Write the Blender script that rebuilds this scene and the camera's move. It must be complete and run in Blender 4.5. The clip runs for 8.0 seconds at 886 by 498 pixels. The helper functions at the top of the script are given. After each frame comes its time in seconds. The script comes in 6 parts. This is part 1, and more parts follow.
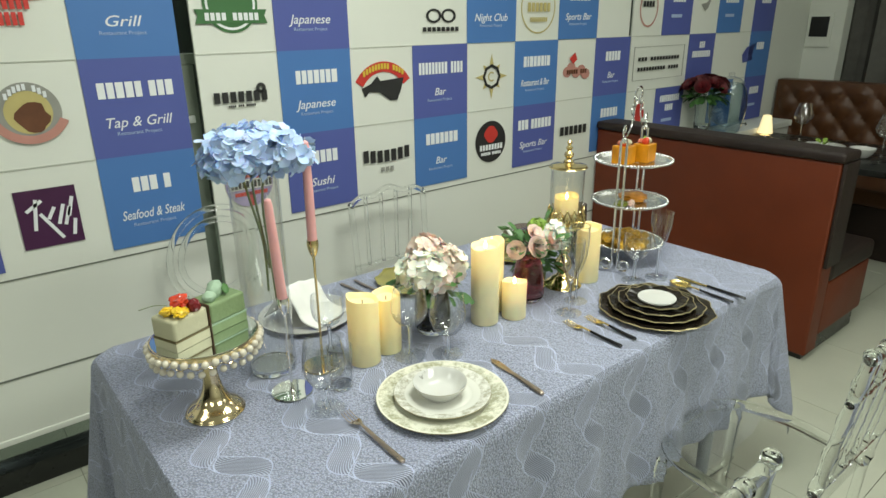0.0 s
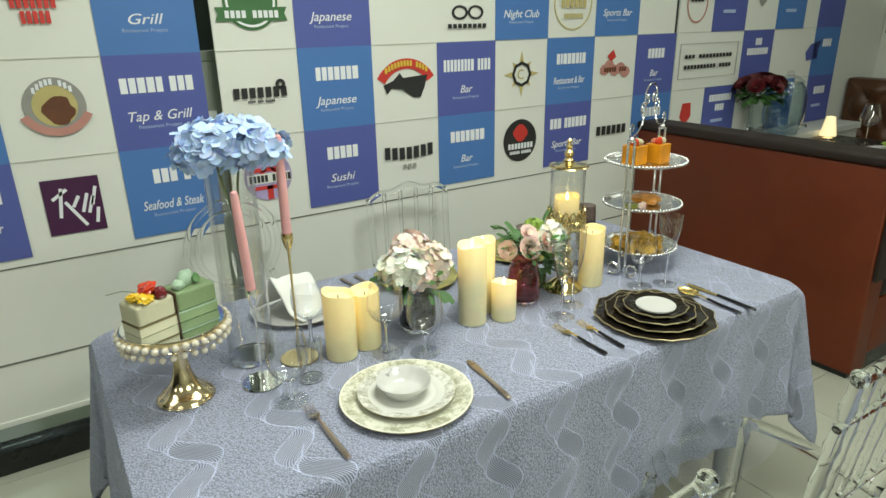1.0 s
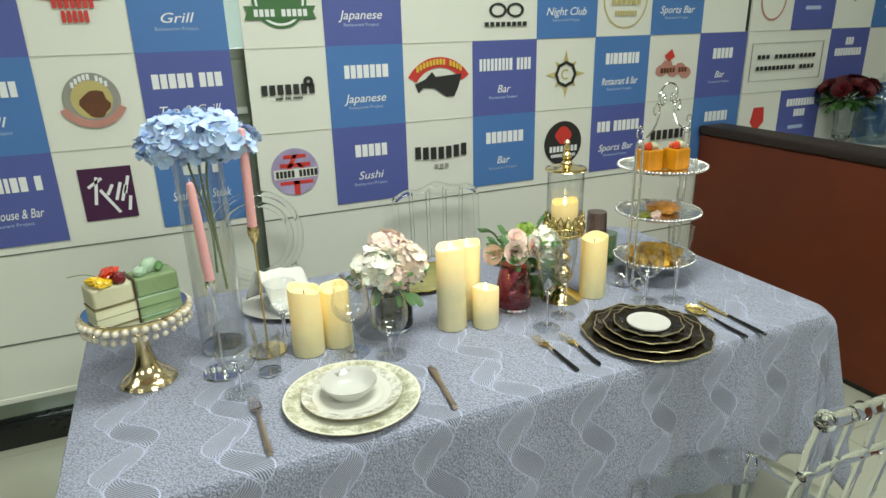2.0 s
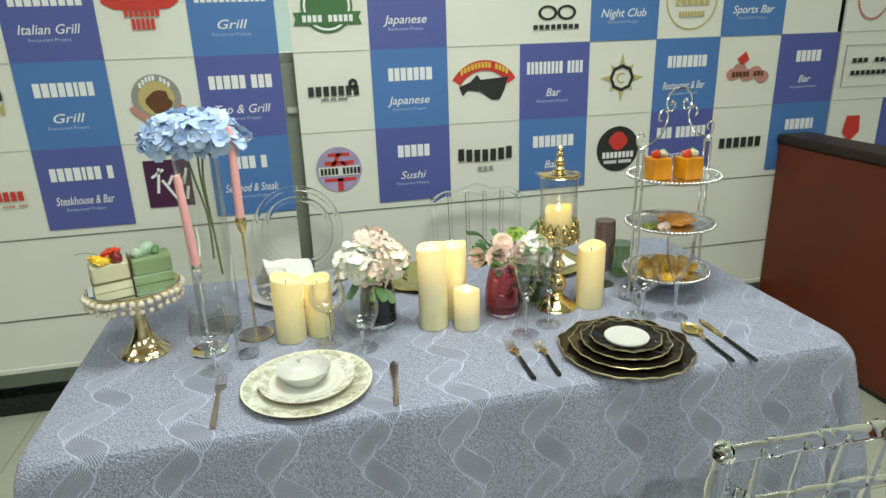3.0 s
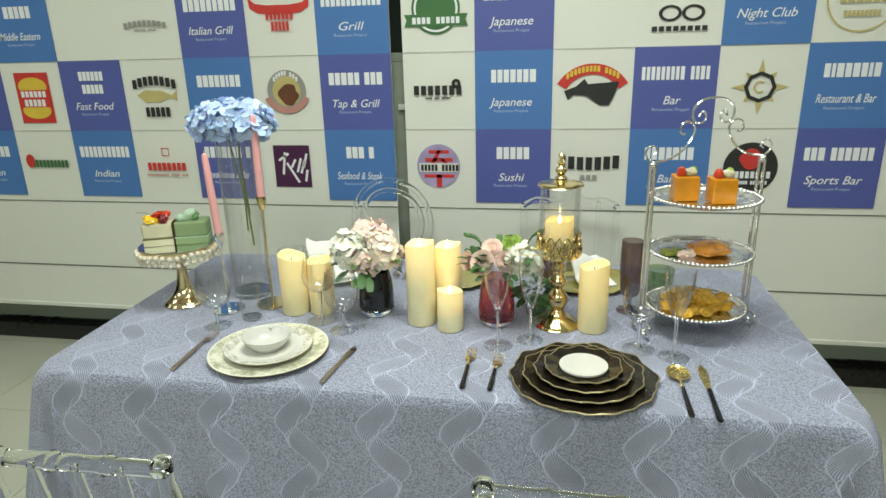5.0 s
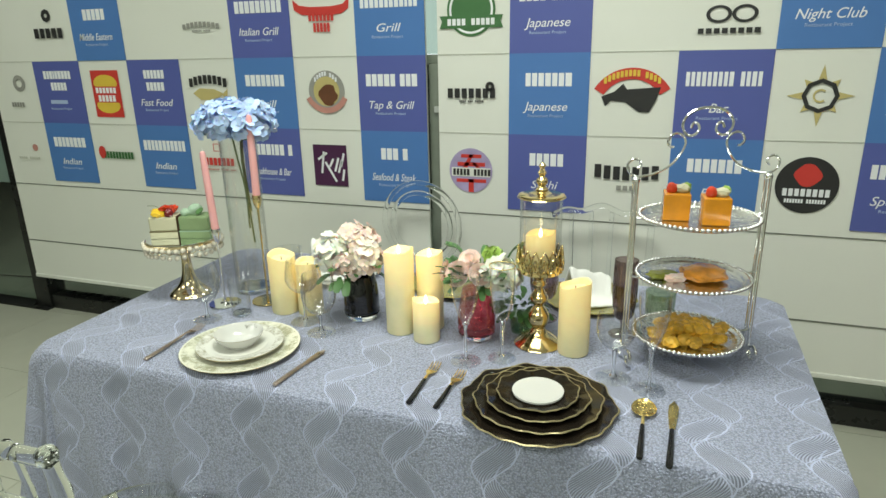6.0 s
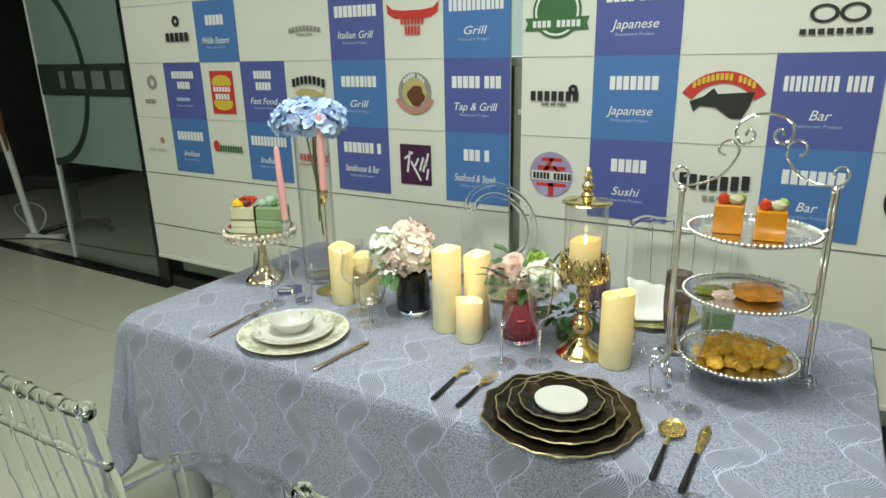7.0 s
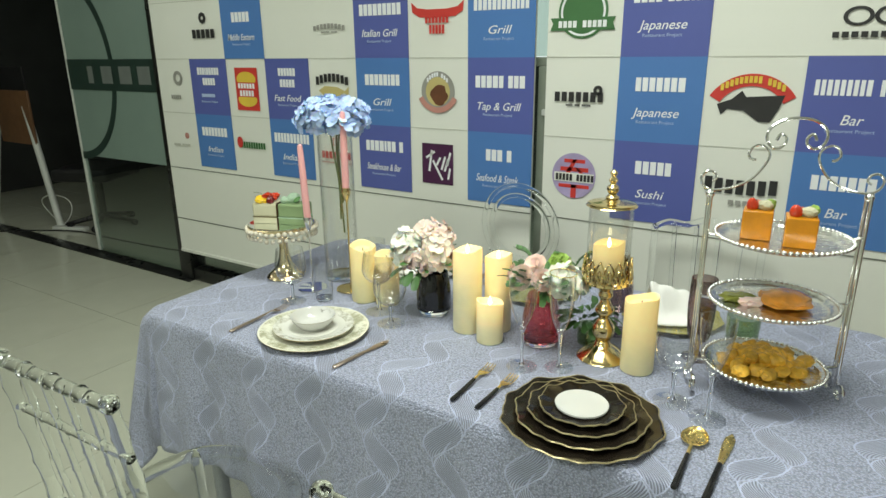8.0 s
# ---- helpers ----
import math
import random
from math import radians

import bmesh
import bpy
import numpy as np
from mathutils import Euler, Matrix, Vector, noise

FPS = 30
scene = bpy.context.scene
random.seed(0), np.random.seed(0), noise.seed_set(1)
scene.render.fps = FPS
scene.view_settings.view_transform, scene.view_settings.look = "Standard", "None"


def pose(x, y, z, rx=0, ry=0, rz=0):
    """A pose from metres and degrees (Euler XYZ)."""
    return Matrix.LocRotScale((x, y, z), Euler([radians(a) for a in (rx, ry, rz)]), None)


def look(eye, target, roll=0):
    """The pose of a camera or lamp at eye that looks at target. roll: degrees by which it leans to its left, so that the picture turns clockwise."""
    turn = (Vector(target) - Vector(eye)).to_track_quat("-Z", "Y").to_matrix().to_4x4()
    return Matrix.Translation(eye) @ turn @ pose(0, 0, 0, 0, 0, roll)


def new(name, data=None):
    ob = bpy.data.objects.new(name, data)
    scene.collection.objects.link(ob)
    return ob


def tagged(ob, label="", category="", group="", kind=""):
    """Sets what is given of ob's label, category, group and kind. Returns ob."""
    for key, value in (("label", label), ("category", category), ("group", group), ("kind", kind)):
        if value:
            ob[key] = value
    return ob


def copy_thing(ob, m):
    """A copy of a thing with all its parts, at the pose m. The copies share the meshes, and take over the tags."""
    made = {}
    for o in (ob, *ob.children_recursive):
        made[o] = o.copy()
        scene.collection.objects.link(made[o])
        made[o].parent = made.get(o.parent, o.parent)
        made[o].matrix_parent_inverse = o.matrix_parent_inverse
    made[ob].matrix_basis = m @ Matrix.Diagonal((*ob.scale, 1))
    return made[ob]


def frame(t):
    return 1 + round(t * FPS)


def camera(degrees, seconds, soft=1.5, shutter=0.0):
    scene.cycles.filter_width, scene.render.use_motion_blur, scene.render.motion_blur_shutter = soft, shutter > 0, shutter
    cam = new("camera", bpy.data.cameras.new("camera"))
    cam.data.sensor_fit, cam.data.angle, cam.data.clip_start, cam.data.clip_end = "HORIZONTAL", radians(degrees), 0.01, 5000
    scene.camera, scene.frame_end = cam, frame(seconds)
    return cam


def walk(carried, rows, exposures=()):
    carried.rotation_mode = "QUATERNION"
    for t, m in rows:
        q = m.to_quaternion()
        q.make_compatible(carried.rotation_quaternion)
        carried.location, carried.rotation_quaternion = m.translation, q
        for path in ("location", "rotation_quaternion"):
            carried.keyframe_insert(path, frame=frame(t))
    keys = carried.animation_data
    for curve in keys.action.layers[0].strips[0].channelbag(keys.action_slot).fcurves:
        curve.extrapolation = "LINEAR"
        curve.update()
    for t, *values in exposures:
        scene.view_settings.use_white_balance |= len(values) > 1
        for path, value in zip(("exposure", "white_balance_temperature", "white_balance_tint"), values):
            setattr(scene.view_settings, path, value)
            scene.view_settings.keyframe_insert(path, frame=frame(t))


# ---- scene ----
cam = camera(69.6, 8.0)
PATH = [
    (0, (0.008, 0.041, 1.498), (1.194, 1.502, 0.822), -0.7),
    (0.5, (0.084, -0.015, 1.493), (1.194, 1.505, 0.816), -0.9),
    (1, (0.185, -0.066, 1.484), (1.197, 1.521, 0.81), -1.1),
    (1.5, (0.315, -0.1, 1.464), (1.213, 1.558, 0.796), -1.2),
    (3, (0.771, -0.295, 1.457), (1.162, 1.557, 0.812), -1.9),
    (3.5, (0.927, -0.302, 1.45), (1.159, 1.579, 0.811), -1.9),
    (4, (1.079, -0.319, 1.45), (1.137, 1.577, 0.816), -1.7),
    (4.5, (1.237, -0.329, 1.441), (1.071, 1.564, 0.818), -1.8),
    (4.7, (1.293, -0.332, 1.435), (1.048, 1.554, 0.817), -1.7),
    (6, (1.645, -0.195, 1.427), (1.001, 1.6, 0.824), -1.2),
    (6.5, (1.748, -0.158, 1.428), (0.916, 1.56, 0.831), -1.1),
    (7, (1.803, -0.138, 1.423), (0.828, 1.506, 0.834), -1.2),
    (7.5, (1.805, -0.137, 1.425), (0.795, 1.485, 0.835), -1.1),
    (8, (1.793, -0.136, 1.424), (0.769, 1.477, 0.833), -0.6),
]
walk(cam, [(t, look(eye, target, roll)) for t, eye, target, roll in PATH])

# ---- world and light ----
world = bpy.data.worlds.new("room_world")
world.use_nodes = True
world.node_tree.nodes["Background"].inputs[0].default_value = (0.60, 0.62, 0.58, 1)
world.node_tree.nodes["Background"].inputs[1].default_value = 0.12
scene.world = world
scene.view_settings.exposure = -0.04

CEIL = 2.75
# The last panel is unseen, added to lighten the corridor floor behind the glass.
PANELS = [(1.2, 0.75, 38.5), (1.2, -1.3, 39), (-1.5, -0.9, 9), (3.8, -0.9, 5), (-3.4, 0.6, 5), (-1.2, 1.2, 6), (3.6, 1.2, 4), (1.0, 3.8, 16)]
for px, py, watts in PANELS:
    lamp = bpy.data.lights.new("ceiling_panel_light", "AREA")
    lamp.shape, lamp.size, lamp.size_y = "RECTANGLE", 1.1, 0.55
    lamp.energy, lamp.color = watts, (0.95, 1.0, 0.90)
    lo = new("ceiling_panel_light", lamp)
    lo.matrix_world = pose(px, py, CEIL - 0.05)


# ---- materials ----
def mat(name, color, rough=0.5, metal=0.0, var=0.12, scale=18.0, bump=0.0, bscale=120.0, spec=0.5,
        trans=0.0, ior=1.45, emit=None, estr=0.0, island=0.0, sss=0.0, coat=0.0, rvar=0.0):
    m = bpy.data.materials.new(name)
    m.use_nodes = True
    t = m.node_tree
    n, l = t.nodes, t.links
    b = n["Principled BSDF"]
    b.inputs["Roughness"].default_value = rough
    b.inputs["Metallic"].default_value = metal
    b.inputs["Specular IOR Level"].default_value = spec
    b.inputs["Transmission Weight"].default_value = trans
    b.inputs["IOR"].default_value = ior
    b.inputs["Coat Weight"].default_value = coat
    if sss:
        b.inputs["Subsurface Weight"].default_value = sss
        b.inputs["Subsurface Radius"].default_value = (0.02, 0.012, 0.006)
    if emit:
        b.inputs["Emission Color"].default_value = (*emit, 1)
        b.inputs["Emission Strength"].default_value = estr
    tc = n.new("ShaderNodeTexCoord")
    if var or island:
        noise1 = n.new("ShaderNodeTexNoise")
        noise1.inputs["Scale"].default_value = scale
        noise1.inputs["Detail"].default_value = 6
        l.new(tc.outputs["Object"], noise1.inputs["Vector"])
        noise2 = n.new("ShaderNodeTexNoise")
        noise2.inputs["Scale"].default_value = scale * 0.17
        l.new(tc.outputs["Object"], noise2.inputs["Vector"])
        add = n.new("ShaderNodeMath")
        l.new(noise1.outputs["Fac"], add.inputs[0])
        l.new(noise2.outputs["Fac"], add.inputs[1])
        mr = n.new("ShaderNodeMapRange")
        mr.inputs["From Min"].default_value, mr.inputs["From Max"].default_value = 0.6, 1.4
        mr.inputs["To Min"].default_value, mr.inputs["To Max"].default_value = 1 - var, 1 + var
        l.new(add.outputs[0], mr.inputs["Value"])
        last = mr.outputs[0]
        if island:
            geo = n.new("ShaderNodeNewGeometry")
            mi = n.new("ShaderNodeMapRange")
            mi.inputs["To Min"].default_value, mi.inputs["To Max"].default_value = 1 - island, 1 + island
            l.new(geo.outputs["Random Per Island"], mi.inputs["Value"])
            mm = n.new("ShaderNodeMath")
            mm.operation = "MULTIPLY"
            l.new(last, mm.inputs[0])
            l.new(mi.outputs[0], mm.inputs[1])
            last = mm.outputs[0]
        sc = n.new("ShaderNodeVectorMath")
        sc.operation = "SCALE"
        sc.inputs[0].default_value = color
        l.new(last, sc.inputs["Scale"])
        l.new(sc.outputs[0], b.inputs["Base Color"])
        if rvar:
            rr = n.new("ShaderNodeMapRange")
            rr.inputs["From Min"].default_value, rr.inputs["From Max"].default_value = 0.6, 1.4
            rr.inputs["To Min"].default_value, rr.inputs["To Max"].default_value = max(rough - rvar, 0.02), rough + rvar
            l.new(add.outputs[0], rr.inputs["Value"])
            l.new(rr.outputs[0], b.inputs["Roughness"])
    else:
        b.inputs["Base Color"].default_value = (*color, 1)
    if bump:
        nb = n.new("ShaderNodeTexNoise")
        nb.inputs["Scale"].default_value = bscale
        nb.inputs["Detail"].default_value = 4
        l.new(tc.outputs["Object"], nb.inputs["Vector"])
        bp = n.new("ShaderNodeBump")
        bp.inputs["Strength"].default_value = bump
        bp.inputs["Distance"].default_value = 0.004
        l.new(nb.outputs["Fac"], bp.inputs["Height"])
        l.new(bp.outputs[0], b.inputs["Normal"])
    return m


def thin_glass(name, tint=(0.97, 0.985, 0.98), gloss=1.0, rough=0.01):
    """Thin-walled glass: clear straight through, with a Fresnel gloss."""
    m = bpy.data.materials.new(name)
    m.use_nodes = True
    t = m.node_tree
    n, l = t.nodes, t.links
    n.remove(n["Principled BSDF"])
    tr = n.new("ShaderNodeBsdfTransparent")
    tr.inputs[0].default_value = (*tint, 1)
    gl = n.new("ShaderNodeBsdfGlossy")
    gl.inputs["Roughness"].default_value = rough
    lw = n.new("ShaderNodeLayerWeight")
    lw.inputs[0].default_value = 0.5
    pw = n.new("ShaderNodeMath")
    pw.operation = "POWER"
    pw.inputs[1].default_value = 2.6
    l.new(lw.outputs["Facing"], pw.inputs[0])
    mu = n.new("ShaderNodeMath")
    mu.operation = "MULTIPLY_ADD"
    mu.inputs[1].default_value, mu.inputs[2].default_value = 0.55 * gloss, 0.065 * gloss
    l.new(pw.outputs[0], mu.inputs[0])
    mx = n.new("ShaderNodeMixShader")
    l.new(mu.outputs[0], mx.inputs[0])
    l.new(tr.outputs[0], mx.inputs[1])
    l.new(gl.outputs[0], mx.inputs[2])
    l.new(mx.outputs[0], n["Material Output"].inputs[0])
    return m


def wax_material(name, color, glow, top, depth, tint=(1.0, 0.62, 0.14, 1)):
    """Battery candle wax, its inner lamp imitated by emission that rises towards the top."""
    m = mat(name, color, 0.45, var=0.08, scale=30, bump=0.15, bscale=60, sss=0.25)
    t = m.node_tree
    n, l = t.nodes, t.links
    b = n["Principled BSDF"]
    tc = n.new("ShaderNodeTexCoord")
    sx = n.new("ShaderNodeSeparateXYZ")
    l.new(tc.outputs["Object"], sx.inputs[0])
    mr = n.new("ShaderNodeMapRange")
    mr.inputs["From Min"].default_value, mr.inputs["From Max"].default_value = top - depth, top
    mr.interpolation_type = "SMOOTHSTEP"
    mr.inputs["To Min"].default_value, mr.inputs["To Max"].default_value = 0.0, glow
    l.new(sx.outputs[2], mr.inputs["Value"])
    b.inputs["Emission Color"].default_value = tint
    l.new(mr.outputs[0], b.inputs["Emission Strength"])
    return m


def cloth_material():
    """Grey-blue jacquard: pebbled ground with twisted ribbons, ribbed on one side and smooth on the other."""
    m = bpy.data.materials.new("jacquard_cloth")
    m.use_nodes = True
    t = m.node_tree
    n, l = t.nodes, t.links
    b = n["Principled BSDF"]

    def math(op, a, c=None, d=None):
        nd = n.new("ShaderNodeMath")
        nd.operation = op
        for i, v in enumerate((a, c, d)):
            if v is None:
                continue
            if isinstance(v, (int, float)):
                nd.inputs[i].default_value = v
            else:
                l.new(v, nd.inputs[i])
        return nd.outputs[0]

    uv = n.new("ShaderNodeUVMap")
    uv.uv_map = "cloth"
    sp = n.new("ShaderNodeSeparateXYZ")
    l.new(uv.outputs[0], sp.inputs[0])
    u, v = sp.outputs[0], sp.outputs[1]
    PER, WAVE = 0.181, 0.178
    us = math("ADD", u, -1.1245)
    uc = math("SUBTRACT", us, math("MULTIPLY", math("ADD", math("FLOOR", math("DIVIDE", us, PER)), 0.5), PER))
    drift = n.new("ShaderNodeTexNoise")
    drift.inputs["Scale"].default_value = 4
    l.new(uv.outputs[0], drift.inputs["Vector"])
    uc = math("ADD", uc, math("MULTIPLY_ADD", drift.outputs["Fac"], 0.016, -0.008))
    ph = math("MULTIPLY_ADD", math("ADD", v, -0.826), 2 * 3.14159 / WAVE, 3.14159)

    def lens(x, sign):
        """One bulge of the ribbon: its inside, its ribs and its outline."""
        lean = math("SINE", math("MULTIPLY", x, 0.9))
        mid = math("MULTIPLY_ADD", lean, -0.024 * sign, 0.013 * sign)
        half = math("MULTIPLY", math("MAXIMUM", math("COSINE", math("MULTIPLY", x, 0.82)), 0.0), 0.035)
        off = math("ABSOLUTE", math("SUBTRACT", uc, mid))
        rib = math("SINE", math("MULTIPLY", math("ADD", uc, math("MULTIPLY", lean, 0.036 * sign)), 2 * 3.14159 / 0.0053))
        rim = math("LESS_THAN", math("ABSOLUTE", math("SUBTRACT", off, half)), 0.0015)
        return math("LESS_THAN", off, half), rib, rim

    right_in, right_rib, right_rim = lens(math("WRAP", math("SUBTRACT", ph, 3.14159), 3.14159, -3.14159), 1)
    left_in, left_rib, left_rim = lens(math("WRAP", ph, 3.14159, -3.14159), -1)
    under = math("MULTIPLY", left_in, math("SUBTRACT", 1.0, right_in))
    ribbed, smooth = right_in, under
    inside = math("MAXIMUM", right_in, left_in)
    ribs, fine = right_rib, left_rib
    edge = math("MAXIMUM", right_rim, math("MULTIPLY", left_rim, math("SUBTRACT", 1.0, right_in)))
    pb = n.new("ShaderNodeTexVoronoi")
    pb.inputs["Scale"].default_value = 235
    nz = n.new("ShaderNodeTexNoise")
    nz.inputs["Scale"].default_value = 160
    l.new(uv.outputs[0], nz.inputs["Vector"])
    wob = n.new("ShaderNodeMixRGB")
    wob.blend_type = "ADD"
    wob.inputs[0].default_value = 0.006
    l.new(uv.outputs[0], wob.inputs[1])
    l.new(nz.outputs["Color"], wob.inputs[2])
    l.new(wob.outputs[0], pb.inputs["Vector"])
    pebble = math("SUBTRACT", 1.16, math("MULTIPLY", pb.outputs["Distance"], 1.75))
    height = math("ADD", math("ADD", math("MULTIPLY", ribbed, math("MULTIPLY_ADD", ribs, 0.66, 0.39)),
                  math("MULTIPLY", smooth, math("MULTIPLY_ADD", fine, 0.52, 0.41))),
                  math("MULTIPLY", math("SUBTRACT", 1.0, inside), pebble))
    height = math("ADD", math("MULTIPLY", height, math("SUBTRACT", 1.0, edge)), math("MULTIPLY", edge, 0.98))
    # Relief shading joins the woven tone in colour: hollows darker, ribs and rims lighter.
    ramp = n.new("ShaderNodeMapRange")
    ramp.inputs["From Min"].default_value, ramp.inputs["From Max"].default_value = -0.1, 1.1
    ramp.inputs["To Min"].default_value, ramp.inputs["To Max"].default_value = 0.58, 1.30
    l.new(height, ramp.inputs["Value"])
    big = n.new("ShaderNodeTexNoise")
    big.inputs["Scale"].default_value = 7
    l.new(uv.outputs[0], big.inputs["Vector"])
    tone = math("MULTIPLY", ramp.outputs[0], math("MULTIPLY_ADD", big.outputs["Fac"], 0.16, 0.92))
    sc = n.new("ShaderNodeVectorMath")
    sc.operation = "SCALE"
    sc.inputs[0].default_value = (0.412, 0.445, 0.605)
    l.new(tone, sc.inputs["Scale"])
    l.new(sc.outputs[0], b.inputs["Base Color"])
    b.inputs["Roughness"].default_value = 0.62
    b.inputs["Sheen Weight"].default_value = 0.25
    bp = n.new("ShaderNodeBump")
    bp.inputs["Strength"].default_value = 0.9
    bp.inputs["Distance"].default_value = 0.003
    l.new(height, bp.inputs["Height"])
    l.new(bp.outputs[0], b.inputs["Normal"])
    return m


def floral_material(name, base, ink, scale, inner, outer):
    """White porcelain with a printed floral ring between two radii."""
    m = mat(name, base, 0.12, var=0.02, coat=0.3)
    t = m.node_tree
    n, l = t.nodes, t.links
    b = n["Principled BSDF"]
    old = b.inputs["Base Color"].links[0].from_socket
    tc = n.new("ShaderNodeTexCoord")
    ln = n.new("ShaderNodeVectorMath")
    ln.operation = "MULTIPLY"
    ln.inputs[1].default_value = (1, 1, 0)
    l.new(tc.outputs["Object"], ln.inputs[0])
    le = n.new("ShaderNodeVectorMath")
    le.operation = "LENGTH"
    l.new(ln.outputs[0], le.inputs[0])
    rampr = n.new("ShaderNodeValToRGB")
    cr = rampr.color_ramp
    cr.elements[0].position, cr.elements[0].color = inner / 0.2, (0, 0, 0, 1)
    cr.elements[1].position, cr.elements[1].color = inner / 0.2 + 0.01, (1, 1, 1, 1)
    e = cr.elements.new(outer / 0.2 - 0.01)
    e.color = (1, 1, 1, 1)
    e = cr.elements.new(outer / 0.2)
    e.color = (0, 0, 0, 1)
    dv = n.new("ShaderNodeMath")
    dv.operation = "DIVIDE"
    dv.inputs[1].default_value = 0.2
    l.new(le.outputs["Value"], dv.inputs[0])
    l.new(dv.outputs[0], rampr.inputs[0])
    nz = n.new("ShaderNodeTexNoise")
    nz.inputs["Scale"].default_value = scale
    nz.inputs["Detail"].default_value = 8
    nz.inputs["Roughness"].default_value = 0.75
    l.new(tc.outputs["Object"], nz.inputs["Vector"])
    nr = n.new("ShaderNodeMapRange")
    nr.inputs["From Min"].default_value, nr.inputs["From Max"].default_value = 0.44, 0.58
    l.new(nz.outputs["Fac"], nr.inputs["Value"])
    mu = n.new("ShaderNodeMath")
    mu.operation = "MULTIPLY"
    l.new(rampr.outputs[0], mu.inputs[0])
    l.new(nr.outputs[0], mu.inputs[1])
    mx = n.new("ShaderNodeMixRGB")
    l.new(mu.outputs[0], mx.inputs[0])
    l.new(old, mx.inputs[1])
    mx.inputs[2].default_value = (*ink, 1)
    l.new(mx.outputs[0], b.inputs["Base Color"])
    return m


GLASS = thin_glass("clear_glass", (0.982, 0.988, 0.985), 1.0)
PANE = thin_glass("window_glass", (0.80, 0.86, 0.83), 1.0)
SMOKE = thin_glass("plum_glass", (0.70, 0.63, 0.63), 1.0)
GREENGL = thin_glass("green_glass", (0.74, 0.82, 0.66), 1.0)
DARKGL = thin_glass("dark_pane", (0.60, 0.66, 0.62), 1.0)
PINKGL = thin_glass("pink_glass", (0.92, 0.52, 0.57), 1.0)
ACRYL = mat("clear_acrylic", (0.975, 0.99, 0.985), 0.04, var=0, trans=1.0, ior=1.17)
GHOST = mat("ghost_acrylic", (0.985, 0.995, 0.99), 0.03, var=0, trans=1.0, ior=1.30)
SOLIDGL = mat("solid_glass", (0.95, 0.98, 0.97), 0.0, var=0, trans=1.0, ior=1.45)
BLACKGL = mat("black_glass", (0.006, 0.006, 0.007), 0.04, var=0, coat=0.5)
GOLD = mat("polished_gold", (0.74, 0.59, 0.30), 0.13, 1.0, var=0.06, scale=40, rvar=0.05)
PALEGOLD = mat("champagne_gold", (0.80, 0.66, 0.42), 0.12, 1.0, var=0.06, scale=40, rvar=0.04)
CUTGOLD = mat("cutlery_gold", (0.92, 0.72, 0.28), 0.27, 1.0, var=0.05, scale=80, rvar=0.05)
BRONZE = mat("brushed_bronze", (0.55, 0.45, 0.37), 0.30, 1.0, var=0.08, scale=90, rvar=0.06)
SILVER = mat("polished_silver", (0.86, 0.86, 0.85), 0.10, 1.0, var=0.05, scale=60, rvar=0.04)
TRAYM = mat("engraved_silver", (0.74, 0.74, 0.72), 0.24, 1.0, var=0.12, scale=50, bump=0.5, bscale=70, rvar=0.1)
MIRROR = mat("mirror", (0.88, 0.90, 0.90), 0.02, 1.0, var=0)
BLACKH = mat("black_handle", (0.010, 0.010, 0.011), 0.16, var=0.1, scale=90)
PEARL = mat("pearl", (0.66, 0.61, 0.50), 0.18, var=0.05, coat=0.6)
PORCELAIN = mat("white_porcelain", (0.60, 0.60, 0.57), 0.12, var=0.02, coat=0.3)
FLORAL1 = floral_material("floral_charger", (0.72, 0.72, 0.60), (0.36, 0.36, 0.25), 30, 0.098, 0.134)
FLORAL2 = floral_material("floral_plate", (0.70, 0.70, 0.64), (0.40, 0.39, 0.31), 46, 0.078, 0.102)
BLACKPL = mat("black_glaze", (0.013, 0.010, 0.007), 0.13, var=0.25, scale=14, rvar=0.05)
GOLDRIM = mat("gilt_rim", (0.40, 0.34, 0.19), 0.34, 0.6, var=0.35, scale=30)
CLOTH = cloth_material()
PINKWAX = mat("pink_wax", (0.78, 0.40, 0.40), 0.4, var=0.05, sss=0.2, bump=0.05)
NAPKIN = mat("white_napkin", (0.82, 0.82, 0.79), 0.8, var=0.05, bump=0.2, bscale=300)
FLAME = mat("led_flame", (1, 0.8, 0.5), 0.5, var=0, emit=(1.0, 0.80, 0.42), estr=7.0)
BLUEPETAL = mat("blue_petal", (0.47, 0.60, 0.86), 0.6, var=0.15, scale=40, island=0.2, sss=0.4)
WHITEPETAL = mat("white_petal", (0.86, 0.86, 0.76), 0.6, var=0.1, scale=40, island=0.1, sss=0.4)
PEACHPETAL = mat("peach_petal", (0.88, 0.70, 0.62), 0.6, var=0.12, scale=40, island=0.16, sss=0.4)
CREAMPETAL = mat("cream_petal", (0.89, 0.77, 0.66), 0.6, var=0.12, scale=40, island=0.12, sss=0.4)
PINKPETAL = mat("pink_petal", (0.89, 0.66, 0.58), 0.6, var=0.12, scale=60, island=0.16, sss=0.4)
REDPETAL = mat("red_petal", (0.085, 0.004, 0.007), 0.6, var=0.3, scale=60, island=0.4)
LEAF = mat("leaf", (0.06, 0.15, 0.04), 0.5, var=0.25, scale=40, island=0.4)
OLIVEG = mat("green_glaze", (0.24, 0.26, 0.04), 0.25, var=0.3, coat=0.4)
LIME = mat("lime_bud", (0.30, 0.46, 0.08), 0.55, var=0.2, scale=40, island=0.25)
STEM = mat("stem", (0.13, 0.17, 0.05), 0.5, var=0.2)
CAKEW = mat("cream_cake", (0.53, 0.51, 0.35), 0.55, var=0.08, bump=0.15, bscale=140)
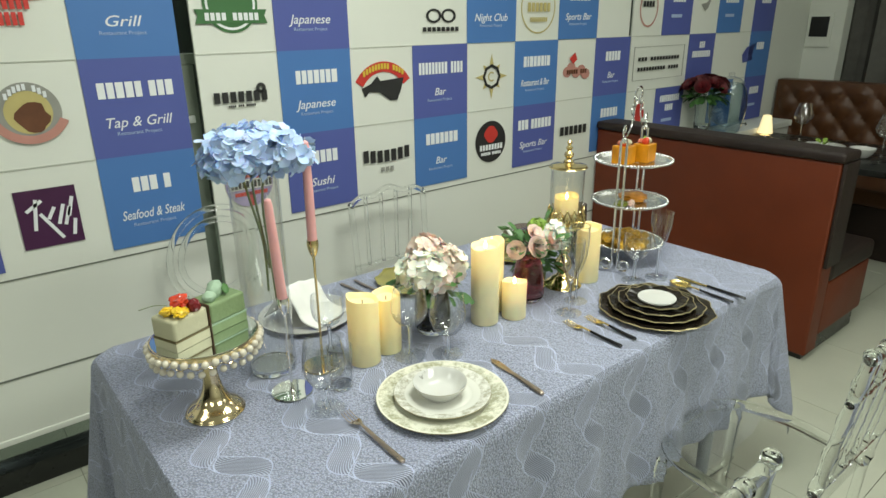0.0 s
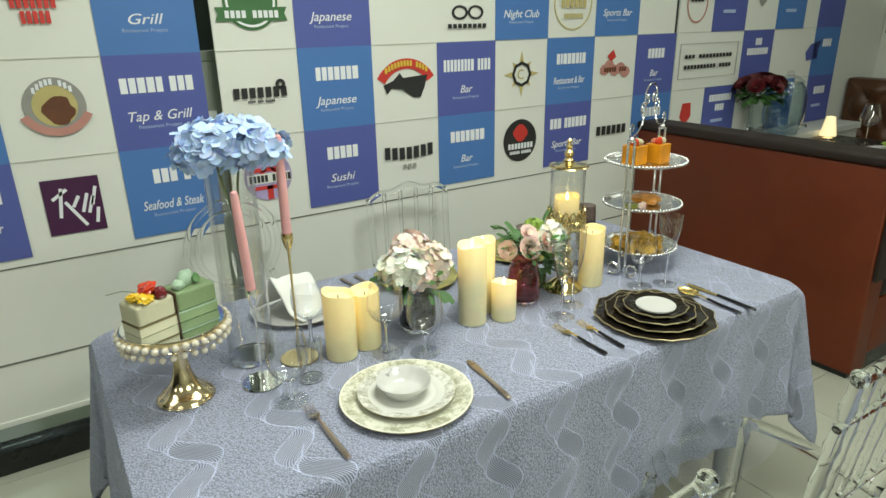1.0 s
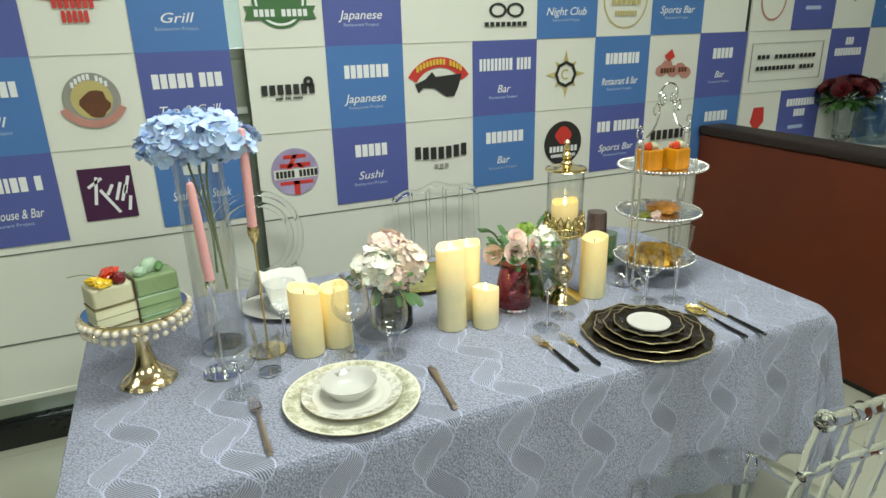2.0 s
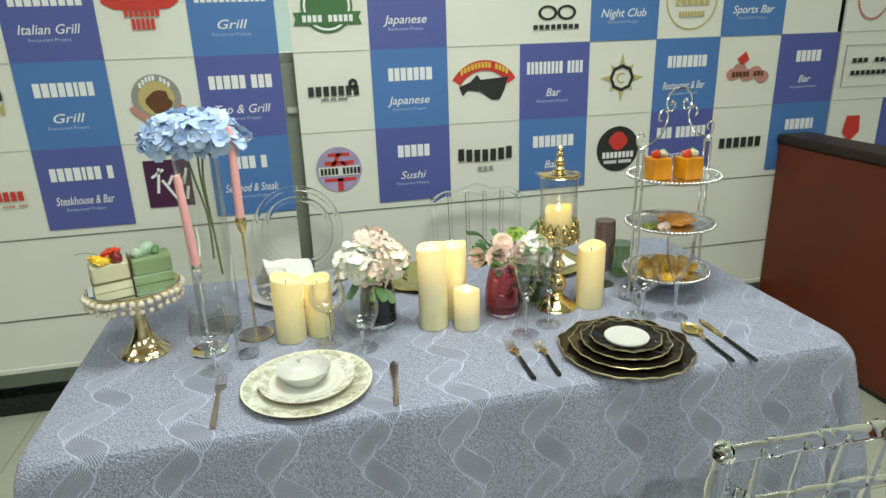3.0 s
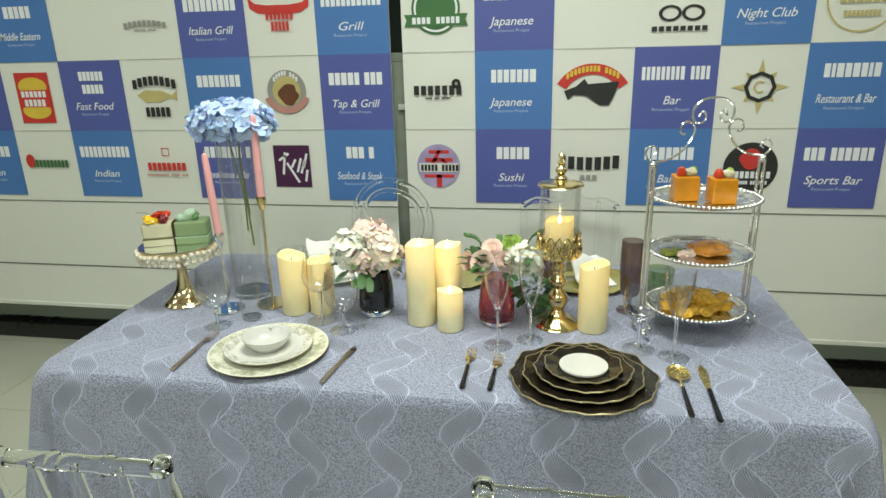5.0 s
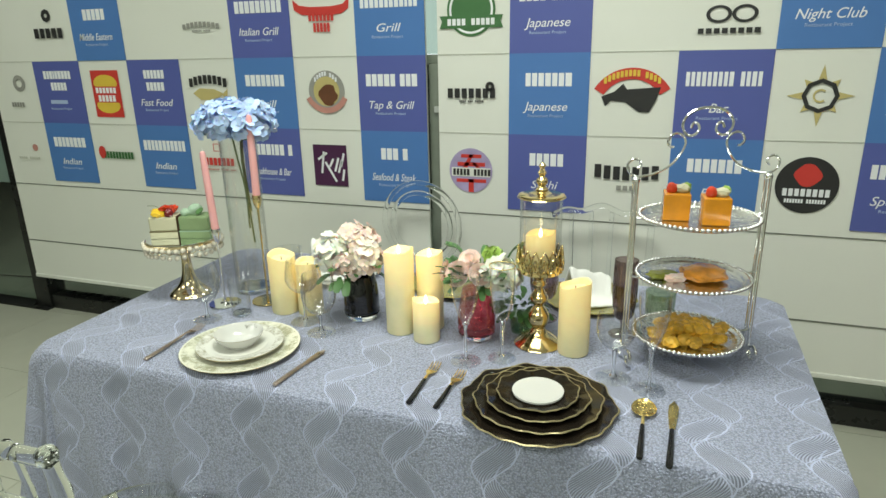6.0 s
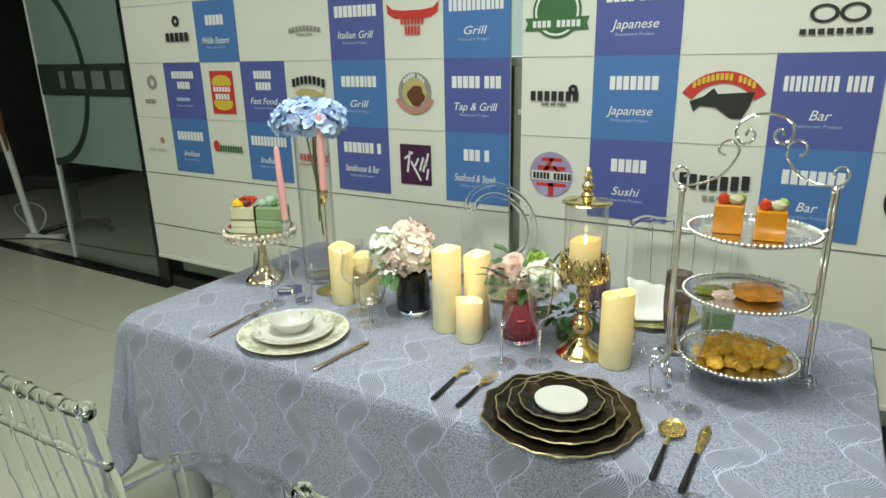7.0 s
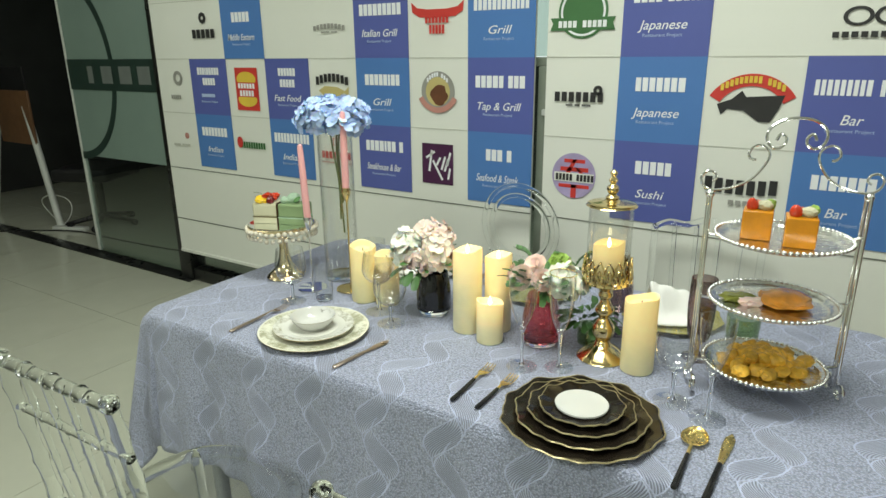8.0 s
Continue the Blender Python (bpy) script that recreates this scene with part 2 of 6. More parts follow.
FILMGREY = mat("pale_sign_film", (0.15, 0.17, 0.16), 0.5, var=0.1)
CAKEG = mat("matcha_cake", (0.22, 0.31, 0.15), 0.55, var=0.12, bump=0.2, bscale=140)
CAKEL = mat("cake_layer", (0.16, 0.13, 0.06), 0.6, var=0.2)
FRUITY = mat("yellow_fruit", (0.85, 0.55, 0.03), 0.25, var=0.15, coat=0.4)
FRUITR = mat("red_fruit", (0.62, 0.05, 0.015), 0.22, var=0.2, coat=0.5)
FRUITP = mat("grapefruit", (0.72, 0.20, 0.10), 0.25, var=0.2, coat=0.4)
FRUITD = mat("berry", (0.18, 0.012, 0.015), 0.25, var=0.25, bump=0.4, bscale=200)
MINT = mat("mint_cream", (0.36, 0.50, 0.36), 0.5, var=0.1)
ORANGE = mat("mango_glaze", (0.56, 0.22, 0.008), 0.20, var=0.32, scale=28, coat=0.1)
PASTRY = mat("glazed_pastry", (0.72, 0.29, 0.035), 0.2, var=0.45, scale=45, coat=0.5, bump=0.6, bscale=60)
FRITTER = mat("golden_fritter", (0.74, 0.42, 0.045), 0.38, var=0.5, scale=60, bump=0.9, bscale=90, island=0.2)
LEATHER = mat("red_brown_leather", (0.128, 0.021, 0.003), 0.52, var=0.2, scale=6, bump=0.25, bscale=260, rvar=0.08)
CAPLEATHER = mat("dark_brown_leather", (0.020, 0.010, 0.007), 0.55, var=0.25, scale=8, bump=0.25, bscale=260)
TUFT = mat("tufted_brown_leather", (0.085, 0.034, 0.013), 0.38, var=0.25, scale=8, bump=0.25, bscale=260)
BANNER = mat("banner_vinyl", (0.735, 0.75, 0.685), 0.55, var=0.03, scale=3, bump=0.05, bscale=500)
PRINTB = mat("print_blue", (0.072, 0.188, 0.465), 0.5, var=0.05, scale=4)
PRINTP = mat("print_indigo", (0.088, 0.112, 0.355), 0.5, var=0.05, scale=4)
INKW = mat("print_white", (0.80, 0.82, 0.84), 0.5, var=0.03)
INKPALE = mat("print_pale_blue", (0.40, 0.50, 0.72), 0.5, var=0.03)
INKK = mat("print_black", (0.025, 0.025, 0.025), 0.5, var=0.1)
INKGREY = mat("print_grey", (0.30, 0.30, 0.27), 0.5, var=0.1)
INKR = mat("print_red", (0.58, 0.045, 0.035), 0.5, var=0.08)
INKG = mat("print_green", (0.055, 0.16, 0.055), 0.5, var=0.1)
INKGOLD = mat("print_gold", (0.52, 0.44, 0.18), 0.5, var=0.1)
INKPLUM = mat("print_plum", (0.060, 0.012, 0.055), 0.5, var=0.1)
INKBR = mat("print_brown", (0.13, 0.050, 0.022), 0.5, var=0.25, scale=30)
INKY = mat("print_yellow", (0.70, 0.50, 0.06), 0.5, var=0.08)
INKLILAC = mat("print_lilac", (0.38, 0.32, 0.52), 0.5, var=0.25, scale=20)
INKROSE = mat("print_rose", (0.50, 0.24, 0.20), 0.5, var=0.1)
SEAM = mat("seam_line", (0.17, 0.18, 0.15), 0.6, var=0.1)
SEAMP = mat("seam_pale", (0.50, 0.51, 0.44), 0.6, var=0.1)
FLOORT = mat("cream_floor_tile", (0.49, 0.50, 0.41), 0.16, var=0.06, scale=5, rvar=0.05)
GROUT = mat("grout", (0.24, 0.24, 0.19), 0.8, var=0.15)
PAINT = mat("wall_paint", (0.72, 0.74, 0.68), 0.7, var=0.04, scale=3, bump=0.1, bscale=200)
CEILM = mat("ceiling_paint", (0.80, 0.80, 0.77), 0.8, var=0.03, scale=3, bump=0.08, bscale=200)
# Near-black stands for the unlit corridor: its shade is put into the colour.
SHADEWALL = mat("shaded_corridor_wall", (0.030, 0.032, 0.030), 0.5, var=0.3, scale=3)
BLACKAL = mat("black_aluminium", (0.014, 0.015, 0.014), 0.3, var=0.15, rvar=0.08)
GREYAL = mat("grey_green_aluminium", (0.27, 0.30, 0.25), 0.4, var=0.1)
FROST = mat("frosted_film", (0.20, 0.275, 0.24), 0.45, var=0.08, scale=4)
FROSTDK = mat("dark_green_film", (0.020, 0.040, 0.032), 0.4, var=0.15)
WOODTOP = mat("table_wood", (0.16, 0.10, 0.05), 0.4, var=0.25)
LEGGREY = mat("grey_metal_leg", (0.28, 0.30, 0.29), 0.4, 0.3, var=0.1)
DAYLIT = mat("daylit_pane", (0.8, 0.85, 0.85), 0.3, var=0, emit=(0.9, 1.0, 1.0), estr=1.3)
PANELM = mat("light_panel", (0.9, 0.9, 0.9), 0.5, var=0, emit=(0.95, 1.0, 0.90), estr=2.2)
CURTAIN = mat("grey_curtain", (0.16, 0.155, 0.14), 0.8, var=0.2, bump=0.2)
CHOC = mat("dark_chocolate", (0.06, 0.028, 0.012), 0.3, var=0.2)
BOARD = mat("brown_board", (0.15, 0.075, 0.035), 0.5, var=0.2)
WHITEPL = mat("white_plastic", (0.62, 0.64, 0.60), 0.4, var=0.06)
BLACKPLAST = mat("black_plastic", (0.010, 0.010, 0.011), 0.5, var=0.2)
LAMPGLOW = mat("lamp_shade_glow", (0.9, 0.8, 0.5), 0.5, var=0.02, emit=(1.0, 0.80, 0.42), estr=0.9)


# ---- mesh helpers ----
def part(name, bm, material, parent=None, label="", smooth=True, m=None):
    me = bpy.data.meshes.new(name)
    bmesh.ops.recalc_face_normals(bm, faces=bm.faces)
    bm.to_mesh(me)
    bm.free()
    me.materials.append(material)
    if smooth:
        me.shade_smooth()
        me.set_sharp_from_angle(angle=radians(38))
    ob = new(name, me)
    if parent:
        ob.parent = parent
    if m is not None:
        ob.matrix_basis = m
    if label:
        ob["label"] = label
    return ob


def thing(name, label, category, at=None, group="", kind=""):
    ob = new(name)
    ob.empty_display_size = 0.05
    if at is not None:
        ob.matrix_basis = at
    return tagged(ob, label, category, group, kind)


def lathe(profile, seg=40, bm=None, m=None):
    """Turns (radius, height) pairs about z; radius 0 closes an end."""
    bm = bm or bmesh.new()
    m = m or Matrix()
    rings = []
    for r, z in profile:
        if r < 1e-6:
            rings.append([bm.verts.new(m @ Vector((0, 0, z)))])
        else:
            rings.append([bm.verts.new(m @ Vector((r * math.cos(a), r * math.sin(a), z)))
                          for a in (2 * math.pi * i / seg for i in range(seg))])
    for a, b in zip(rings, rings[1:]):
        for i in range(seg):
            j = (i + 1) % seg
            f = [a[i % len(a)], a[j % len(a)], b[j % len(b)], b[i % len(b)]]
            f = list(dict.fromkeys(f))
            if len(f) > 2:
                bm.faces.new(f)
    return bm


def smoothline(pts, steps=6):
    """Catmull-Rom through points of any dimension."""
    P = [Vector(p) for p in pts]
    out = []
    for i in range(len(P) - 1):
        p0, p1, p2, p3 = P[max(i - 1, 0)], P[i], P[i + 1], P[min(i + 2, len(P) - 1)]
        for k in range(steps):
            t = k / steps
            out.append(0.5 * ((2 * p1) + (p2 - p0) * t + (2 * p0 - 5 * p1 + 4 * p2 - p3) * t * t + (3 * p1 - p0 - 3 * p2 + p3) * t ** 3))
    out.append(P[-1])
    return out


def turned(pts, steps=5):
    return [(max(p[0], 0), p[1]) for p in smoothline([(r, z, 0) for r, z in pts], steps)]


def tube(pts, radius, seg=10, bm=None, closed=False, caps=True):
    """A round bar along points; radius is one number or one for each point."""
    bm = bm or bmesh.new()
    P = [Vector(p) for p in pts]
    n = len(P)
    rad = radius if isinstance(radius, (list, tuple)) else [radius] * n
    rings, side = [], None
    for i in range(n):
        d = (P[(i + 1) % n] - P[i - 1]) if closed else (P[min(i + 1, n - 1)] - P[max(i - 1, 0)])
        d.normalize()
        if side is None:
            side = d.orthogonal().normalized()
        side = (side - d * side.dot(d)).normalized()
        up = d.cross(side)
        rings.append([bm.verts.new(P[i] + rad[i] * (side * math.cos(a) + up * math.sin(a)))
                      for a in (2 * math.pi * k / seg for k in range(seg))])
    pairs = list(zip(rings, rings[1:])) + ([(rings[-1], rings[0])] if closed else [])
    for a, b in pairs:
        for i in range(seg):
            j = (i + 1) % seg
            bm.faces.new((a[i], a[j], b[j], b[i]))
    if caps and not closed:
        bm.faces.new(rings[0][::-1])
        bm.faces.new(rings[-1])
    return bm


def box(x0, x1, y0, y1, z0, z1, bevel=0.0, bm=None, seg=2):
    bm2 = bmesh.new()
    bmesh.ops.create_cube(bm2, size=1, matrix=Matrix.Translation(((x0 + x1) / 2, (y0 + y1) / 2, (z0 + z1) / 2)) @ Matrix.Diagonal((x1 - x0, y1 - y0, z1 - z0, 1)))
    if bevel:
        bmesh.ops.bevel(bm2, geom=bm2.edges[:], offset=bevel, segments=seg, affect="EDGES", profile=0.6)
    if bm is None:
        return bm2
    me = bpy.data.meshes.new("tmp")
    bm2.to_mesh(me)
    bm2.free()
    bm.from_mesh(me)
    bpy.data.meshes.remove(me)
    return bm


def ball(r, m=None, bm=None, u=12, v=8):
    bm = bm or bmesh.new()
    bmesh.ops.create_uvsphere(bm, u_segments=u, v_segments=v, radius=r, matrix=m or Matrix())
    return bm


def blob(rx, ry, rz, bump, m=None, bm=None, seed=0.0, sub=3):
    """An uneven lump."""
    bm = bm or bmesh.new()
    m = m or Matrix()
    res = bmesh.ops.create_icosphere(bm, subdivisions=sub, radius=1)
    for w in res["verts"]:
        k = 1 + bump * noise.noise(w.co * 2.3 + Vector((seed, seed * 1.7, 3)))
        w.co = m @ Vector((w.co.x * rx * k, w.co.y * ry * k, w.co.z * rz * k))
    return bm


def flat(pts, thick, bm=None):
    """A flat outline (x, z) turned into a thin plate that faces -y."""
    bm = bm or bmesh.new()
    f = [bm.verts.new((x, 0, z)) for x, z in pts]
    bk = [bm.verts.new((x, -thick, z)) for x, z in pts]
    bm.faces.new(f)
    bm.faces.new(bk[::-1])
    for i in range(len(pts)):
        j = (i + 1) % len(pts)
        bm.faces.new((f[i], bk[i], bk[j], f[j]))
    return bm


def ring_flat(cx, cz, r0, r1, thick, a0=0.0, a1=360.0, bm=None, seg=36, sz=1.0):
    """A flat ring or arc facing -y."""
    bm = bm or bmesh.new()
    cols = []
    for i in range(seg + 1):
        a = radians(a0 + (a1 - a0) * i / seg)
        c, s = math.cos(a), math.sin(a) * sz
        cols.append([bm.verts.new((cx + r * c, y, cz + r * s)) for r, y in ((r0, 0), (r1, 0), (r1, -thick), (r0, -thick))])
    for a, b in zip(cols, cols[1:]):
        for k in range(4):
            j = (k + 1) % 4
            bm.faces.new((a[k], a[j], b[j], b[k]))
    return bm


def disc_pts(cx, cz, r, seg=40, sz=1.0):
    return [(cx + r * math.cos(2 * math.pi * i / seg), cz + sz * r * math.sin(2 * math.pi * i / seg)) for i in range(seg)]


def rect_pts(x0, x1, z0, z1):
    return [(x0, z0), (x1, z0), (x1, z1), (x0, z1)]


def lettering(text, height, material, parent, m, name="lettering", shear=0.0, width=None, bold=0.0):
    """Words in the built-in font, flat against a wall that faces -y."""
    cu = bpy.data.curves.new(name, "FONT")
    cu.body, cu.size, cu.align_x, cu.align_y = text, height * 1.36, "CENTER", "CENTER"
    cu.shear, cu.extrude, cu.offset, cu.resolution_u = shear, 0.0005, bold, 3
    tmp = bpy.data.objects.new(name, cu)
    me = bpy.data.meshes.new_from_object(tmp)
    bpy.data.objects.remove(tmp)
    me.materials.clear()
    me.materials.append(material)
    if width and len(me.vertices):
        xs = [w.co.x for w in me.vertices]
        k = width / max(max(xs) - min(xs), 1e-4)
        for w in me.vertices:
            w.co.x *= k
    ob = new(name, me)
    ob.parent = parent
    ob.matrix_basis = m @ pose(0, 0, 0, 90)
    return ob


# ---- room ----
def slab(name, x0, x1, y0, y1, z0, z1, material, bevel=0.0):
    ob = part(name, box(x0, x1, y0, y1, z0, z1, bevel), material, smooth=False)
    ob["kind"] = "structure"
    return ob


WX0, WX1, WY0, WY1 = -6.0, 6.2, -3.2, 5.2
floor = slab("floor", WX0, WX1, WY0, WY1, -0.12, -0.006, GROUT)
tagged(floor, "polished cream floor tiles with thin grey joints", "floor")
ceiling = slab("ceiling", WX0, WX1, WY0, WY1, CEIL, CEIL + 0.12, CEILM)
tagged(ceiling, "plain white painted ceiling with light panels", "ceiling")
slab("wall_south", WX0, WX1, WY0 - 0.15, WY0, -0.12, CEIL, PAINT)["label"] = "plain off-white painted wall"
slab("wall_west", WX0 - 0.15, WX0, WY0, WY1, -0.12, CEIL, SHADEWALL)["label"] = "corridor wall coloured near-black for its gloom"
slab("wall_north", WX0, WX1, WY1, WY1 + 0.15, -0.12, CEIL, SHADEWALL)["label"] = "far corridor wall coloured near-black for its gloom"
slab("wall_east", WX1, WX1 + 0.15, WY0, WY1, -0.12, CEIL, PAINT)["label"] = "off-white painted end wall"
wall_back = slab("wall_back", 4.86, 5.50, 2.30, 2.42, 0, CEIL, PAINT)
pier = slab("wall_pier", 5.50, 5.62, 2.04, 2.42, 0, CEIL, PAINT)
pier["label"] = "off-white painted wall pier with a control panel"
wall_back["label"] = "off-white painted wall beside the hung banner"

for px, py, watts in PANELS:
    fixture = thing("ceiling_light", "flush white rectangular ceiling light panel", "ceiling light", pose(px, py, CEIL), "ceiling panels")
    part("frame", box(-0.62, 0.62, -0.34, 0.34, -0.025, 0, 0.004), WHITEPL, fixture)
    part("diffuser", box(-0.55, 0.55, -0.28, 0.28, -0.032, -0.026), PANELM, fixture, "glowing white diffuser", smooth=False)

# glazed partition behind the banners
partition = thing("glass_partition", "black-framed glass partition with a low black bottom rail", "partition", pose(0, 0, 0), kind="structure")
part("bottom_rail", box(-1.72, 4.86, 2.335, 2.43, 0.0, 0.085, 0.006), BLACKAL, partition)
part("mid_rail", box(-1.72, 4.86, 2.345, 2.40, 1.365, 1.40, 0.003), GREYAL, partition)
part("top_rail", box(-3.9, 4.86, 2.335, 2.43, 2.30, 2.40, 0.004), BLACKAL, partition)
part("header_panel", box(-6.0, 4.86, 2.34, 2.42, 2.402, 2.75), PAINT, partition, smooth=False)
for x in (0.735, 3.15):
    part("mullion", box(x - 0.045, x + 0.045, 2.338, 2.43, 0.086, 1.364, 0.004), GREYAL, partition, "grey-green aluminium mullion")
part("post", box(-1.84, -1.725, 2.325, 2.44, 0, 2.299, 0.005), BLACKAL, partition, "black aluminium door post")
part("pane", box(-1.72, 0.689, 2.378, 2.386, 0.087, 1.363), PANE, partition, smooth=False)
part("pane", box(0.781, 3.104, 2.378, 2.386, 0.087, 1.363), PANE, partition, smooth=False)
part("pane", box(3.196, 4.86, 2.378, 2.386, 0.087, 1.363), PANE, partition, smooth=False)
part("upper_pane", box(-1.72, 4.86, 2.378, 2.386, 1.402, 2.298), DARKGL, partition, smooth=False)

part("bracket", box(0.718, 0.757, 2.315, 2.337, 1.172, 1.196, 0.003), WHITEPL, partition, "pale metal bracket")
for x0, x1 in ((0.58, 1.15), (-0.82, -0.22)):
    win = thing("window_far", "bright window at the far end of the corridor", "window", pose(0, 5.2, 0), kind="structure")
    part("pane", box(x0, x1, -0.012, -0.004, 1.30, 2.35), DAYLIT, win, smooth=False)
    part("window_frame", box(x0 - 0.04, x1 + 0.04, -0.003, 0.0, 1.26, 2.39), BLACKAL, win, smooth=False)

# glass door leaf with its printed film
door = thing("door_1", "glass door with frosted film and a dark green printed oval", "door", pose(0, 0, 0), kind="structure")
part("pane", box(-2.86, -1.845, 2.374, 2.384, 0.02, 2.296), PANE, door, smooth=False)
part("edge_strip", box(-2.885, -2.862, 2.365, 2.393, 0.02, 2.296, 0.002), WHITEPL, door, "pale door edge")
part("film", box(-2.858, -1.85, 2.368, 2.372, 0.74, 2.296), FROST, door, "pale green frosted film", smooth=False)
part("band", flat(rect_pts(-2.858, -1.85, 1.20, 1.40), 0.002), FROSTDK, door, "dark green band", False, pose(0, 2.3635, 0))
part("oval", ring_flat(-2.86, 1.34, 0.50, 0.545, 0.002, -90, 90, sz=1.15), FROSTDK, door, "dark green oval line", False, pose(0, 2.3665, 0))
for i, (w, gap) in enumerate(((0.13, 0), (0.13, 0.20), (0.12, 0.41), (0.06, 0.63))):
    x1 = -1.93 - gap
    part("sign_bar", flat(rect_pts(x1 - w, x1, 1.245, 1.355), 0.001), FILMGREY, door, "pale sign shape", False, pose(0, 2.3605, 0))
part("threshold", box(-4.6, -1.72, 2.29, 2.40, -0.004, 0.006, 0.002), BLACKAL, door, "dark threshold strip")


# ---- banners ----
TILE = 0.30
ROWZ = {0: 1.70, 1: 1.40, 2: 1.10, -1: 2.00}
tile_mesh = {}


block_mesh = {}


def block(parent, x, z, w, h, material, y=-0.0042, name="letter_block"):
    """One plain upright block of an unlettered name, on a shared mesh."""
    if material.name not in block_mesh:
        block_mesh[material.name] = part(name, flat(rect_pts(-0.5, 0.5, -0.5, 0.5), 0.001), material, parent, smooth=False)
        o = block_mesh[material.name]
    else:
        o = new(name, block_mesh[material.name].data)
        o.parent = parent
    o.location, o.scale = (x, y, z), (w, 1, h)
    return o


def bars(text, cx, cz, h, material, parent, wide=0.62):
    """A name as a row of plain upright blocks."""
    rng = random.Random(text)
    ws = [(0.24 if c in "I'1" else 0.24 if c == " " else wide * (0.9 + 0.2 * rng.random())) * h for c in text]
    x = cx - (sum(ws) + 0.11 * h * (len(ws) - 1)) / 2
    for c, w in zip(text, ws):
        if c not in " '":
            block(parent, x + w / 2, cz, w, h, material)
        x += w + 0.11 * h


def tile(banner, x, row, kind, title="", words="", note=""):
    key = kind
    z = ROWZ[row]
    if key not in tile_mesh:
        bm = box(0, TILE, -0.003, 0, -TILE, 0)
        o = part("printed_square", bm, PRINTB if kind == "B" else PRINTP, banner, smooth=False)
        tile_mesh[key] = o.data
    else:
        o = new("printed_square", tile_mesh[key])
        o.parent = banner
    o.location = (x, 0, z)
    lines = title.split("|") if title else []
    for i, ln in enumerate(lines):
        h = 0.048 if len(lines) == 1 else 0.038
        wide = min(0.44, (TILE * 0.84 / max(len(ln), 1)) / h - 0.11)
        bars(ln, x + TILE * 0.5, z - 0.095 - 0.055 * i + (0.03 if len(lines) > 1 else 0), h, INKW, banner, wide)
    if words == "-":
        block(banner, x + TILE * 0.45, z - 0.195, 0.11, 0.018, INKPALE, name="script_bar")
    elif words:
        lettering(words, 0.033, INKW, banner, pose(x + TILE * 0.47, -0.0042, z - 0.195), shear=0.28,
                  width=min(0.20, 0.021 * len(words)), bold=0.0001)
    if note:
        lettering(note, 0.012, INKPALE, banner, pose(x + TILE * 0.47, -0.0042, z - 0.228), width=0.135)


def shape(banner, x, row, bm, material, name="logo_shape", lift=0.0):
    return part(name, bm, material, banner, smooth=False, m=pose(x + TILE / 2, -0.002 - lift, ROWZ[row] - TILE / 2))


def banner_sheet(name, x0, x1, label):
    b = thing(name, label, "banner", pose(0, 2.25, 0), "hung wall banners")
    part("sheet", box(x0, x1, 0.0015, 0.012, 0.24, 2.50), BANNER, b, smooth=False)
    for z, mt, h in ((1.70, SEAMP, 0.003), (1.40, SEAMP, 0.003), (1.10, SEAMP, 0.003), (0.772, SEAM, 0.0045), (0.452, SEAM, 0.006)):
        part("seam", box(x0, x1, -0.001, 0.0013, z - h / 2, z + h / 2), mt, b, smooth=False)
    part("bottom_bar", box(x0, x1, -0.006, 0.016, 0.232, 0.252, 0.004), BANNER, b)
    for x in (x0 + 0.1, (x0 + x1) / 2, x1 - 0.1):
        part("hook", box(x - 0.01, x + 0.01, 0.0125, 0.092, 2.44, 2.46), BLACKAL, b, smooth=False)
    return b


PJ = "Restaurant Project"
bl = banner_sheet("banner", -1.69, 0.712, "white hanging banner with blue and indigo printed squares and emblems")
L = [0.412 - 0.30 * i for i in range(8)]
tile(bl, L[0], 1, "P", "BLACK COW", "Tap & Grill", PJ)
tile(bl, L[2], 1, "B", "BONEFISH", "Grill", PJ)
tile(bl, L[4], 1, "P", "HUNGRY|JACKS", "Fast Food", PJ)
tile(bl, L[6], 1, "P", "CARIBBEAN|CATCH", "-", PJ)
tile(bl, L[0], 2, "B", "ROY S", "Seafood & Steak", PJ)
tile(bl, L[2], 2, "P", "FLEMING S", "Steakhouse & Bar", PJ)
tile(bl, L[4], 2, "B", "KURRYXPRESS", "Indian", PJ)
tile(bl, L[6], 2, "B", "ZAAFFRAN", "Indian", PJ)
tile(bl, L[0], 0, "B", "BUFFALOGRILL", "Grill", PJ)
tile(bl, L[2], 0, "P", "CARRABBAS", "Italian Grill", PJ)
tile(bl, L[5], 0, "B", "BEKYA", "Middle Eastern", PJ)
tile(bl, L[1], -1, "P", "NAMES")
tile(bl, L[3], -1, "B", "NAMES")

br = banner_sheet("banner", 0.762, 3.135, "white hanging banner with blue and indigo printed squares and emblems")
R = [0.75 + 0.30 * i for i in range(8)]
tile(br, R[1], 1, "B", "AUGUST8", "Japanese", PJ)
tile(br, R[3], 1, "P", "BIERHALLE WOLF", "Bar", PJ)
tile(br, R[5], 1, "B", "CIRCADIA", "Restaurant & Bar", PJ)
tile(br, R[7] - 0.0, 1, "P", "TACOS", "Bar", PJ)
tile(br, R[1], 2, "P", "TENKA", "Sushi", PJ)
tile(br, R[3], 2, "B", "BLANCHE", "Bar", PJ)
tile(br, R[5], 2, "P", "MAN SPORTS", "Sports Bar", PJ)
tile(br, R[7], 2, "B", "STUZZI", "-")
tile(br, R[1], 0, "P", "FOOD TRAIN", "Japanese", PJ)
